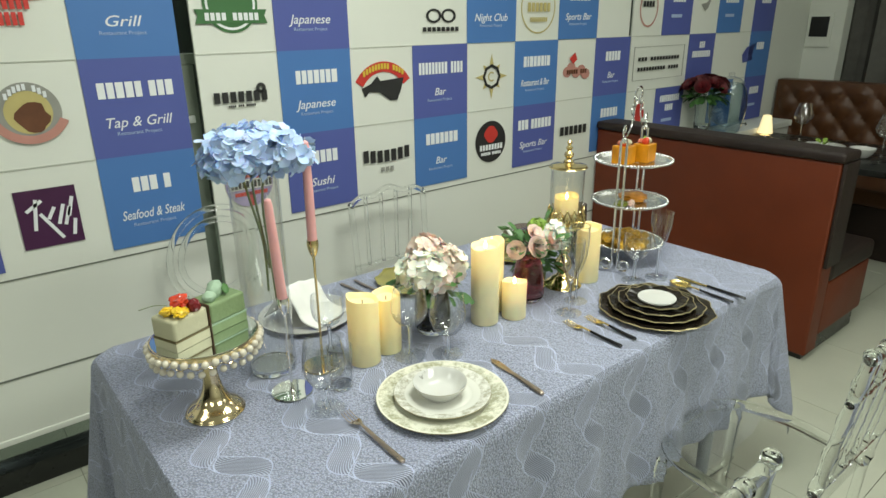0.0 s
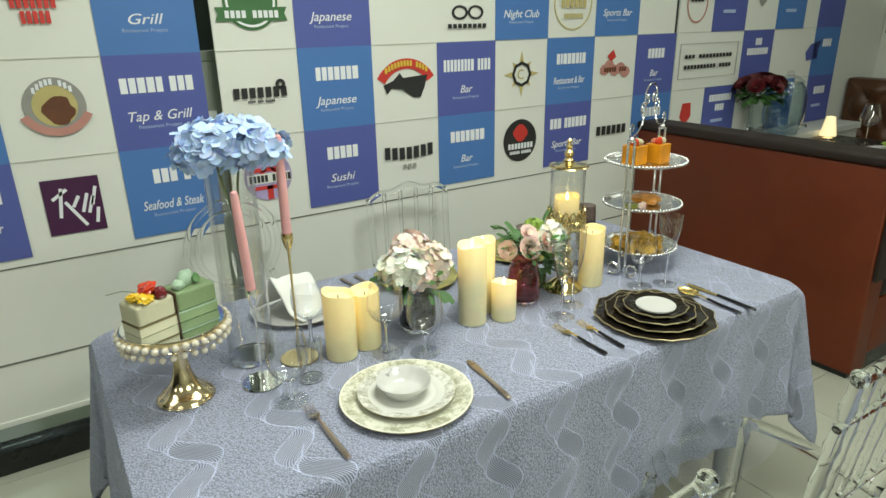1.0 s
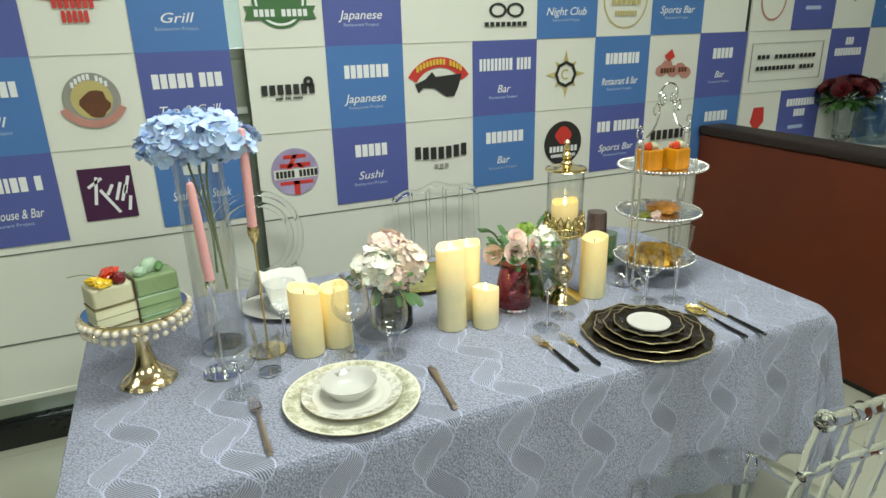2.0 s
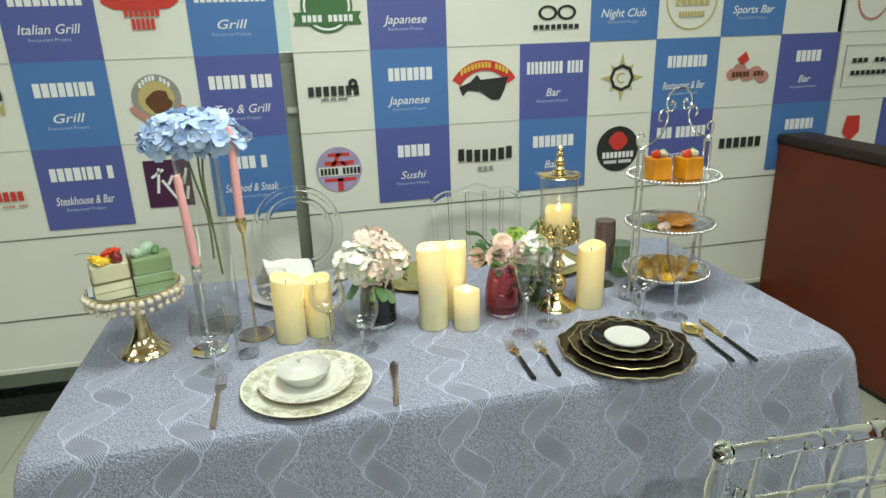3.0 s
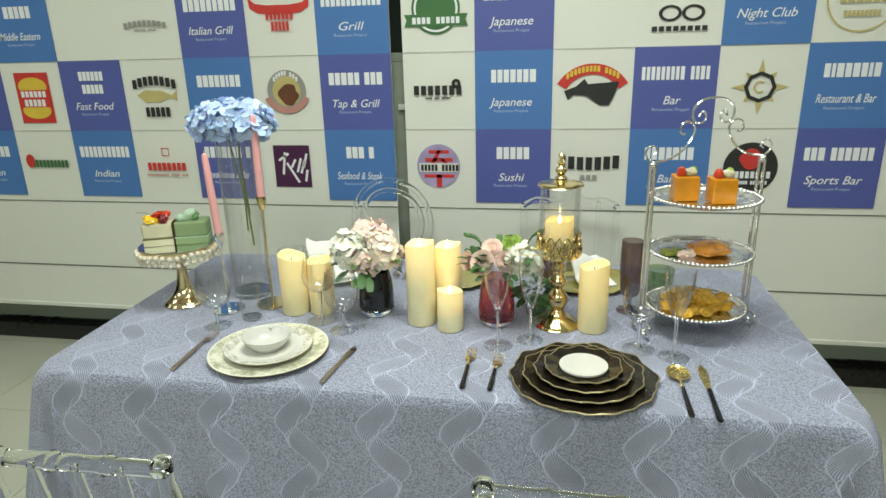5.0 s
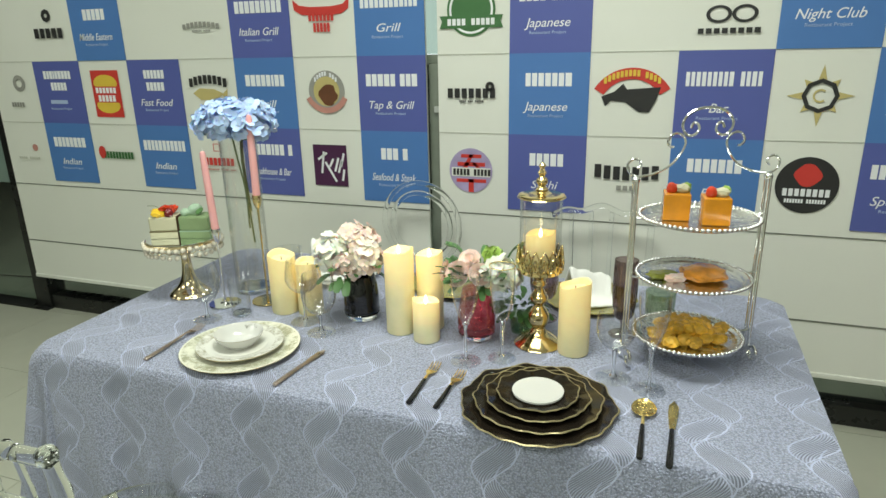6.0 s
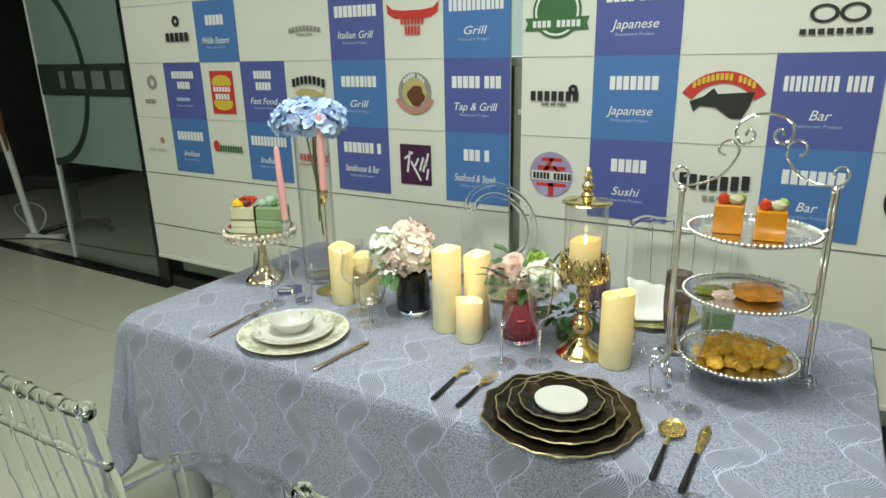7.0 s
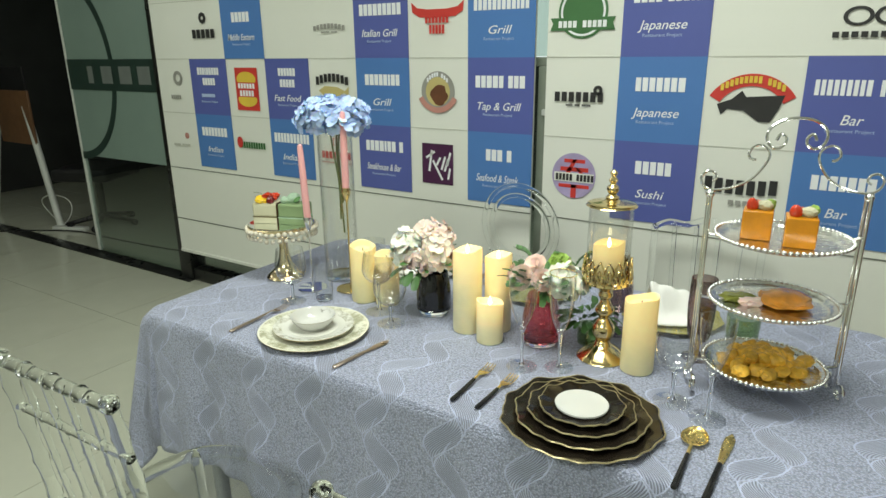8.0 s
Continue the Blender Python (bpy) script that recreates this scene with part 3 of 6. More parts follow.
tile(br, R[4], 0, "B", "INFINITY", "Night Club", PJ)
tile(br, R[6], 0, "B", "CHEERS", "Sports Bar", PJ)
tile(br, R[3], -1, "P", "NAMES")

b3 = banner_sheet("banner", 3.165, 4.82, "white hanging banner with printed squares beside the booth")
Q = [3.14 + 0.305 * i for i in range(6)]
for x, row, k, ttl, wd in ((Q[1], 0, "P", "NAMES", "-"), (Q[3], 0, "B", "LONDON", "-"), (Q[2], 1, "P", "THE|GREENHOUSE", ""),
                           (Q[1], 2, "P", "RESTAURANT|NAME", "-"), (Q[3], 2, "B", "NAMES", "-"), (Q[5] - 0.15, 0, "P", "NAMES", ""),
                           (Q[5] - 0.15, 1, "B", "NAME", ""), (Q[5] - 0.15, 2, "P", "NAMES", "-")):
    tile(b3, x, row, k, ttl, wd)


def emblem_round(b, x, row, r, rim, core, band):
    shape(b, x, row, flat(disc_pts(0, 0.01, r), 0.001), rim)
    shape(b, x, row, flat(disc_pts(0, 0.01, r * 0.72), 0.001), INKGOLD, lift=0.0012)
    shape(b, x, row, flat([(p[0] * (1 + 0.2 * math.sin(5 * i)), p[1]) for i, p in enumerate(disc_pts(0.01, -0.005, r * 0.52, 18))], 0.001), core, lift=0.0024)
    shape(b, x, row, ring_flat(0, 0.03, r * 1.02, r * 1.30, 0.001, -152, -28), band, lift=0.0036)


def word_shape(b, x, row, text, z, h, material, width=0.2, arc=0.0):
    """An emblem's name as plain blocks, on a straight or bowed line."""
    n = len(text)
    for i, c in enumerate(text):
        if c != " ":
            u = (i + 0.5) / n - 0.5
            block(b, x + TILE / 2 + u * width, ROWZ[row] - TILE / 2 + z - arc * (2 * u) ** 2, width / n * 0.72, h, material, -0.006)


emblem_round(bl, L[1], 1, 0.085, INKGREY, INKBR, INKROSE)
word_shape(bl, L[1], 1, "BLACK COW", 0.082, 0.018, INKW, 0.11, 0.03)
shape(bl, L[1], 2, flat(rect_pts(-0.088, 0.075, -0.095, 0.085), 0.001), INKPLUM)
sc = bmesh.new()
for k, (xa, za, xb, zb) in enumerate(((-0.065, 0.02, -0.02, 0.05), (-0.05, -0.04, -0.035, 0.055), (-0.03, 0.01, 0.02, -0.075), (-0.01, -0.01, 0.01, 0.025),
                                      (0.015, -0.03, 0.035, 0.03), (0.05, 0.02, 0.032, -0.035), (0.045, -0.01, 0.062, 0.05), (0.05, -0.07, 0.06, -0.02))):
    d = Vector((zb - za, -(xb - xa))).normalized() * 0.005
    flat([(xa - d.x, za - d.y), (xb - d.x, zb - d.y), (xb + d.x, zb + d.y), (xa + d.x, za + d.y)], 0.001, sc)
shape(bl, L[1], 2, sc, INKW, "logo_stroke", 0.0012)
word_shape(bl, L[3], 1, "BONEFISH", 0.062, 0.038, INKK, 0.21, 0.02)
shape(bl, L[3], 1, flat([(-0.09, 0.0), (-0.05, 0.022), (0.03, 0.018), (0.075, 0.0), (0.10, 0.02), (0.095, -0.025), (0.07, -0.008), (0.02, -0.028), (-0.05, -0.03)], 0.001), INKGOLD)
word_shape(bl, L[3], 1, "GRILL", -0.07, 0.04, INKK, 0.12)
word_shape(bl, L[3], 2, "Flemings", -0.01, 0.035, INKR, 0.19)
shape(bl, L[3], 2, ring_flat(0, 0.055, 0.021, 0.025, 0.001, 45, 405, seg=4), INKR)
word_shape(bl, L[3], 2, "steakhouse wine bar", -0.047, 0.008, INKROSE, 0.2)
bg = box(-0.085, 0.085, -0.001, 0, -0.115, 0.105)
shape(bl, L[5], 1, bg, INKR)
shape(bl, L[5], 1, flat(disc_pts(0, 0.045, 0.072, sz=0.55), 0.001), INKY, lift=0.0012)
shape(bl, L[5], 1, flat(disc_pts(0, -0.06, 0.072, sz=0.5), 0.001), INKY, lift=0.0012)
shape(bl, L[5], 1, flat(rect_pts(-0.078, 0.078, -0.045, 0.03), 0.001), INKR, lift=0.0024)
word_shape(bl, L[5], 1, "HUNGRY", 0.012, 0.026, INKW, 0.13)
word_shape(bl, L[5], 1, "JACKS", -0.026, 0.03, INKW, 0.11)
word_shape(bl, L[5], 2, "Kurryxpress", 0.0, 0.034, INKG, 0.21)
shape(bl, L[5], 2, flat(disc_pts(-0.09, 0.012, 0.022, 20, 1.4), 0.001), INKR, lift=0.005)
shape(bl, L[7], 1, ring_flat(0.03, 0.045, 0.020, 0.040, 0.001), INKGREY)
word_shape(bl, L[7], 1, "Names", -0.06, 0.022, INKGREY, 0.09)
word_shape(bl, L[7], 2, "name shape", -0.035, 0.012, SEAMP, 0.15)
shape(bl, L[7], 2, flat(disc_pts(0.05, 0.02, 0.018, 20), 0.001), INKROSE)
hb = bmesh.new()
flat([(-0.13, 0.075), (-0.10, 0.052), (-0.05, 0.045), (0.05, 0.045), (0.10, 0.052), (0.13, 0.075), (0.125, 0.035), (0.09, 0.015), (0.04, 0.012), (-0.04, 0.012), (-0.09, 0.015), (-0.125, 0.035)], 0.001, hb)
shape(bl, L[1], 0, hb, INKR)
word_shape(bl, L[1], 0, "BUFFALO", 0.005, 0.03, INKR, 0.12)
word_shape(bl, L[1], 0, "GRILL", -0.035, 0.035, INKR, 0.08)
word_shape(bl, L[3], 0, "CARRABBAS", -0.005, 0.022, INKGREY, 0.2, 0.012)
word_shape(bl, L[3], 0, "ITALIAN GRILL", -0.032, 0.008, INKGREY, 0.1)
word_shape(bl, L[6], 0, "BEKYA", -0.02, 0.045, INKK, 0.19)
shape(bl, L[6], 0, ring_flat(0, 0.06, 0.010, 0.03, 0.001, 0, 360, seg=8), INKK)

shape(br, R[0], 0, flat(disc_pts(0, 0.01, 0.095), 0.001), INKG)
shape(br, R[0], 0, ring_flat(0, 0.01, 0.078, 0.086, 0.001), INKW, lift=0.0012)
shape(br, R[0], 0, flat([(-0.125, -0.01), (0.125, -0.01), (0.115, -0.03), (0.125, -0.055), (-0.125, -0.055), (-0.115, -0.03)], 0.001), INKG, lift=0.0024)
word_shape(br, R[0], 0, "FOOD TRAIN", -0.033, 0.024, INKW, 0.19)
word_shape(br, R[0], 1, "august8", 0.005, 0.036, INKK, 0.2)
shape(br, R[0], 1, ring_flat(0.075, 0.03, 0.006, 0.018, 0.001), INKK, lift=0.004)
word_shape(br, R[0], 1, "dine com sushi", -0.026, 0.008, INKK, 0.1)
shape(br, R[0], 2, flat(disc_pts(-0.005, 0.0, 0.09), 0.001), INKLILAC)
for pts in (rect_pts(-0.045, 0.04, 0.052, 0.066), rect_pts(-0.06, 0.055, 0.018, 0.034), [(-0.008, 0.066), (0.008, 0.066), (-0.03, -0.01), (-0.05, -0.01)],
            [(0.0, 0.034), (0.012, 0.034), (0.055, -0.008), (0.035, -0.008)], rect_pts(-0.065, 0.06, -0.048, -0.034), rect_pts(-0.014, 0.008, -0.088, -0.034)):
    shape(br, R[0], 2, flat(pts, 0.001), INKR, lift=0.0014)
shape(br, R[0], 2, flat(rect_pts(-0.085, 0.078, -0.024, 0.012), 0.001), BANNER, lift=0.0026)
word_shape(br, R[0], 2, "TenKa Sushi", -0.006, 0.026, INKK, 0.16)
shape(br, R[2], 1, ring_flat(0.0, -0.06, 0.115, 0.155, 0.001, 32, 148), INKR)
word_shape(br, R[2], 1, "Bierhalle Wolf", 0.077, 0.022, INKY, 0.2, 0.03)
shape(br, R[2], 1, flat([(-0.105, -0.005), (-0.06, 0.012), (-0.03, 0.04), (-0.015, 0.02), (0.10, 0.028), (0.085, -0.02), (0.065, -0.06), (0.03, -0.06), (-0.02, -0.025), (-0.07, -0.02), (-0.09, -0.04)], 0.001), INKK, lift=0.0012)
word_shape(br, R[2], 2, "BLANCHE", 0.015, 0.05, INKK, 0.24, -0.01)
word_shape(br, R[2], 2, "BAR", -0.04, 0.018, INKGREY, 0.07)
for a in range(8):
    c, s = math.cos(a * math.pi / 4), math.sin(a * math.pi / 4)
    k = 0.10 if a % 2 == 0 else 0.075
    shape(br, R[4], 1, flat([(c * k, s * k), (-s * 0.014 + c * 0.045, c * 0.014 + s * 0.045), (s * 0.014 + c * 0.045, -c * 0.014 + s * 0.045)], 0.001), INKGOLD)
shape(br, R[4], 1, ring_flat(0, 0, 0.042, 0.056, 0.001, 45, 405, seg=8), INKK, lift=0.0012)
shape(br, R[4], 1, ring_flat(0, 0, 0.016, 0.022, 0.001, 50, 310), INKGOLD)
shape(br, R[4], 2, flat(disc_pts(0, 0.0, 0.098), 0.001), INKK)
shape(br, R[4], 2, flat([(p[0] * (1 + 0.12 * math.cos(5 * i)), p[1]) for i, p in enumerate(disc_pts(0, 0.035, 0.04, 20))], 0.001), INKR, lift=0.0012)
word_shape(br, R[4], 2, "HANDMADE", -0.025, 0.026, INKW, 0.15)
word_shape(br, R[4], 2, "QUALITY MATTERS", -0.055, 0.014, INKW, 0.13)
bp = bmesh.new()
for i, (cx, cz) in enumerate(((-0.07, 0.0), (-0.04, 0.02), (0.0, -0.005), (0.04, 0.005), (0.075, -0.015))):
    flat(disc_pts(cx, cz - 0.01, 0.034, 9, 0.8), 0.001 + 0.0004 * i, bp)
shape(br, R[6], 1, bp, INKROSE)
shape(br, R[6], 1, flat([(-0.06, 0.055), (-0.02, 0.085), (0.0, 0.05), (-0.03, 0.03)], 0.001), INKR, lift=0.004)
word_shape(br, R[6], 1, "Tacos Bar", -0.01, 0.022, INKBR, 0.16)
word_shape(br, R[6], 2, "stuzzi", -0.01, 0.045, INKK, 0.22)
shape(br, R[3], 0, ring_flat(-0.035, -0.035, 0.028, 0.04, 0.001, seg=24, sz=0.7), INKK)
shape(br, R[3], 0, ring_flat(0.045, -0.035, 0.028, 0.04, 0.001, seg=24, sz=0.7), INKK)
word_shape(br, R[3], 0, "INFINITY", -0.088, 0.017, INKK, 0.2)
shape(br, R[5], 0, ring_flat(0, 0.0, 0.112, 0.118, 0.001), INKGOLD)
word_shape(br, R[5], 0, "CHEERS", 0.0, 0.04, INKGOLD, 0.16)
word_shape(br, R[5], 0, "Sportsbar", -0.055, 0.02, INKGOLD, 0.12)
shape(b3, Q[0], 1, ring_flat(0.16, 0.0, 0.355, 0.362, 0.001, 45, 405, seg=4, sz=0.36), INKGREY)
word_shape(b3, Q[0] + 0.15, 1, "THE GREENHOUSE", 0.025, 0.02, INKK, 0.42)
word_shape(b3, Q[0] + 0.15, 1, "CENTENNIAL PARK", -0.03, 0.02, INKK, 0.42)
shape(b3, Q[0], 0, ring_flat(0.01, 0.0, 0.078, 0.086, 0.001, sz=1.2), INKROSE)
word_shape(b3, Q[0], 0, "RAIL", 0.02, 0.03, INKK, 0.11)
shape(b3, Q[0], 2, flat([(-0.03, 0.075), (0.04, 0.075), (0.05, 0.0), (0.0, -0.05), (-0.045, 0.0)], 0.001), INKR)
shape(b3, Q[4], 1, flat([(-0.08, 0.0), (-0.03, 0.05), (0.09, 0.075), (0.06, 0.0), (0.07, -0.04), (-0.06, -0.05)], 0.001), PRINTP)
shape(b3, Q[2], 0, flat([(-0.06, 0.02), (0.0, 0.03), (0.06, 0.07), (0.02, 0.0), (-0.01, -0.02)], 0.001), INKGREY)

# ---- booth seating ----
booth = thing("booth_bench", "red-brown leather booth bench with a dark padded top rail", "bench", pose(0, 0, 0), "booth benches")
part("back_panel", box(2.90, 3.02, 1.0, 2.24, 0.03, 0.925, 0.012, seg=3), LEATHER, booth)
part("top_rail", box(2.885, 3.055, 0.985, 2.24, 0.925, 0.968, 0.018, seg=4), CAPLEATHER, booth, "dark brown padded rail")
part("end_strip", box(2.905, 3.05, 0.982, 0.998, 0.462, 0.924, 0.005), CAPLEATHER, booth, "dark brown end piping")
part("plinth", box(2.92, 3.50, 1.02, 2.22, 0.0, 0.10, 0.004), BLACKAL, booth)
part("seat_box", box(3.022, 3.52, 1.0, 2.24, 0.10, 0.36, 0.012), LEATHER, booth)
part("seat_cushion", box(3.022, 3.54, 0.995, 2.24, 0.36, 0.46, 0.03, seg=4), CAPLEATHER, booth, "dark brown seat cushion")

far = thing("booth_bench", "dark brown tufted leather booth bench against the end wall", "bench", pose(0, 0, 0), "booth benches")
bm = bmesh.new()
NX, NZ = 110, 36
grid = []
for i in range(NX + 1):
    row = []
    for j in range(NZ + 1):
        y, z = 0.2 + 2.05 * i / NX, 0.42 + 0.62 * j / NZ
        k = abs(math.sin(math.pi * (y / 0.19 + z / 0.22))) * abs(math.sin(math.pi * (y / 0.19 - z / 0.22)))
        edge = min(1, (1.04 - z) / 0.05, (2.25 - y) / 0.05 + 0.2)
        row.append(bm.verts.new((5.10 - 0.040 * k ** 0.5 * max(edge, 0.2), y, z)))
    grid.append(row)
for i in range(NX):
    for j in range(NZ):
        bm.faces.new((grid[i][j], grid[i + 1][j], grid[i + 1][j + 1], grid[i][j + 1]))
part("tufted_back", bm, TUFT, far)
part("back_frame", box(5.095, 5.22, 0.18, 2.28, 0.0, 1.055, 0.015), TUFT, far)
part("seat_box", box(4.60, 5.09, 0.2, 2.26, 0.0, 0.34, 0.01), CAPLEATHER, far)
part("seat_cushion", box(4.58, 5.09, 0.2, 2.26, 0.342, 0.45, 0.03, seg=4), TUFT, far)


# ---- dressed dining table ----
TX0, TX1, TY0, TY1, TZ = 0.203, 1.974, 0.79, 1.655, 0.75
table = thing("dining_table", "rectangular dining table with grey tapered metal legs under the cloth", "table", pose(0, 0, 0))
part("tabletop", box(TX0 + 0.038, TX1 - 0.038, TY0 + 0.038, TY1 - 0.038, 0.715, 0.743, 0.004), WOODTOP, table)
for x in (TX0 + 0.12, TX1 - 0.12):
    for y in (TY0 + 0.11, TY1 - 0.11):
        part("leg", lathe([(0, 0), (0.018, 0), (0.020, 0.01), (0.030, 0.70), (0.030, 0.714), (0, 0.714)], 20), LEGGREY, table, m=pose(x, y, 0))


def tablecloth(over):
    bm = bmesh.new()
    layer = bm.loops.layers.uv.new("cloth")
    step = 0.0135
    us = np.linspace(TX0 - over, TX1 + over, round((TX1 - TX0 + 2 * over) / step))
    vs = np.linspace(TY0 - over, TY1 + over, round((TY1 - TY0 + 2 * over) / step))
    rad, plan = 0.014, 0.058
    ix0, ix1, iy0, iy1 = TX0 + plan, TX1 - plan, TY0 + plan, TY1 - plan
    grid = []
    for u in us:
        row = []
        for v in vs:
            cx, cy = min(max(u, ix0), ix1), min(max(v, iy0), iy1)
            dx, dy = u - cx, v - cy
            d = math.hypot(dx, dy)
            if d < 1e-9:
                wv = 0.0012 * noise.noise(Vector((u * 5, v * 5, 0)))
                row.append(bm.verts.new((u, v, TZ + wv * 0.6)))
                continue
            nx, ny = dx / d, dy / d
            corner = (2 * abs(nx * ny)) ** 1.2
            r = rad + 0.028 * corner
            flat_len = plan - r + 0.012 * corner
            a = d - flat_len
            if a <= 0:
                o, drop = d, 0.0
            elif a < r * math.pi / 2:
                o, drop = flat_len + r * math.sin(a / r), r * (1 - math.cos(a / r))
            else:
                o, drop = flat_len + r, r + (a - r * math.pi / 2)
            k = min(drop / 0.37, 1.3)
            s = u * abs(ny) + v * abs(nx)
            fold = 0.012 * math.sin(s * 19 + 1.3) + 0.008 * math.sin(s * 43 + u * 7)
            ang = math.atan2(abs(ny), abs(nx))
            o += k * (0.022 + fold * (1 - corner)) + corner * k * (0.036 + 0.030 * math.cos(8 * ang))
            row.append(bm.verts.new((cx + nx * o, cy + ny * o, TZ - drop)))
        grid.append(row)
    for i in range(len(us) - 1):
        for j in range(len(vs) - 1):
            f = bm.faces.new((grid[i][j], grid[i + 1][j], grid[i + 1][j + 1], grid[i][j + 1]))
            for lp, (a, b) in zip(f.loops, ((i, j), (i + 1, j), (i + 1, j + 1), (i, j + 1))):
                lp[layer].uv = (us[a], vs[b])
    ob = part("tablecloth", bm, CLOTH)
    so = ob.modifiers.new("thickness", "SOLIDIFY")
    so.thickness, so.offset = 0.0015, -1
    return tagged(ob, "grey-blue jacquard tablecloth with wavy ribbed ribbons, hanging in corner folds", "tablecloth")


tablecloth(0.39)


# ---- things on the table ----
Z = 0.7515


def stem_glass(kind, at, label, group="stemware", material=GLASS, rimmat=None, seg=36):
    """kind: bowl profile (r, z), stem from foot to bowl, foot radius."""
    bowl, stem_r, foot_r = kind
    g = thing("wine_glass", label, "glass", at, group)
    z0 = bowl[0][1]
    out = turned(bowl, 5)
    inn = [(max(r - 0.0012, 0), z + (0.0016 if r < 0.012 else 0)) for r, z in out]
    cup = part("bowl", lathe([(0, z0)] + out + inn[::-1] + [(0, z0 + 0.003)], seg), material, g)
    part("stem", lathe(turned([(stem_r * 1.9, 0.006), (stem_r, 0.016), (stem_r * 0.9, z0 * 0.6), (stem_r * 1.3, z0 - 0.004), (stem_r * 2.2, z0 + 0.0005)], 4), 16), SOLIDGL if material is GLASS else material, g)
    part("foot", lathe([(0, 0), (foot_r, 0), (foot_r, 0.0012), (foot_r * 0.5, 0.003), (stem_r * 2.2, 0.0065), (0, 0.0075)], 36), material, g)
    if rimmat:
        r, z = out[-1]
        part("rim", tube([(r * math.cos(a), r * math.sin(a), z) for a in np.linspace(0, 2 * math.pi, 37)[:-1]], 0.0010, 6, closed=True), rimmat, cup, "thin gold rim")
    return g


GOBLET = ([(0.004, 0.052), (0.022, 0.060), (0.034, 0.085), (0.037, 0.112), (0.031, 0.156)], 0.004, 0.034)
BURGUNDY = ([(0.004, 0.082), (0.024, 0.088), (0.040, 0.108), (0.043, 0.130), (0.036, 0.172)], 0.0038, 0.038)
TULIP = ([(0.003, 0.092), (0.010, 0.100), (0.022, 0.130), (0.030, 0.168), (0.0325, 0.208)], 0.0036, 0.034)
FLUTE = ([(0.003, 0.085), (0.012, 0.095), (0.022, 0.125), (0.028, 0.170), (0.0285, 0.222)], 0.0036, 0.032)
WIDEGOB = ([(0.004, 0.052), (0.026, 0.060), (0.040, 0.084), (0.043, 0.110), (0.037, 0.156)], 0.004, 0.036)
CHALICE = ([(0.004, 0.070), (0.022, 0.076), (0.036, 0.095), (0.040, 0.118), (0.038, 0.146)], 0.0045, 0.036)
stem_glass(WIDEGOB, pose(0.527, 1.062, Z), "clear short-stemmed water goblet with cut base")
stem_glass(BURGUNDY, pose(0.786, 1.126, Z), "clear wide-bowled wine glass with tall stem")
stem_glass(WIDEGOB, pose(0.860, 1.078, Z), "clear short-stemmed water goblet beside the floral plate")
stem_glass(TULIP, pose(1.252, 1.038, Z), "clear tulip wine glass beside the black plates")
stem_glass(FLUTE, pose(1.325, 1.076, Z), "clear champagne flute with thin gold rim", rimmat=CUTGOLD)
stem_glass(CHALICE, pose(1.572, 1.058, Z), "clear wide chalice with an ornate stem")
stem_glass(TULIP, pose(1.645, 1.028, Z), "clear tulip wine glass beside the cake tier")
stem_glass(CHALICE, pose(0.655, 1.270, Z), "clear small chalice beside the folded napkin")
plum = stem_glass(([(0.006, 0.040), (0.022, 0.048), (0.028, 0.085), (0.030, 0.130), (0.028, 0.192)], 0.006, 0.033), pose(1.573, 1.285, Z),
                  "plum-tinted glass goblet with diamond cut sides", "plum goblets", SMOKE, seg=108)
stem_glass(([(0.006, 0.055), (0.026, 0.063), (0.036, 0.095), (0.034, 0.150)], 0.006, 0.036), pose(1.372, 1.325, Z),
           "plum-tinted glass goblet behind the gold lantern", "plum goblets", SMOKE)


def diamond_cut(glass, depth, rows):
    """Presses a diamond net into the bowl of a stemmed glass."""
    for ch in glass.children:
        if ch.name.startswith("bowl"):
            for w in ch.data.vertices:
                a, z = math.atan2(w.co.y, w.co.x), w.co.z * rows
                k = 1 - depth * abs(math.sin(9 * a + z)) * abs(math.sin(9 * a - z))
                w.co.x, w.co.y = w.co.x * k, w.co.y * k


def tumbler(at, r, h, material, label, base=0.008):
    g = thing("tumbler", label, "glass", at, "tumblers")
    part("body", lathe([(0, 0), (r * 0.86, 0), (r * 0.9, 0.003), (r, h), (r - 0.0016, h), (r * 0.88 - 0.0016, base), (0, base)], 36), material, g)
    part("base", lathe([(0, 0.0012), (r * 0.82, 0.0012), (r * 0.84, base - 0.001), (0, base - 0.001)], 30), SOLIDGL, g)
    return g


diamond_cut(plum, 0.10, 150.0)
tumbler(pose(0.594, 1.118, Z), 0.028, 0.098, GLASS, "clear plain glass tumbler")
tumbler(pose(1.655, 1.345, Z), 0.036, 0.098, GREENGL, "green-tinted pressed glass tumbler")


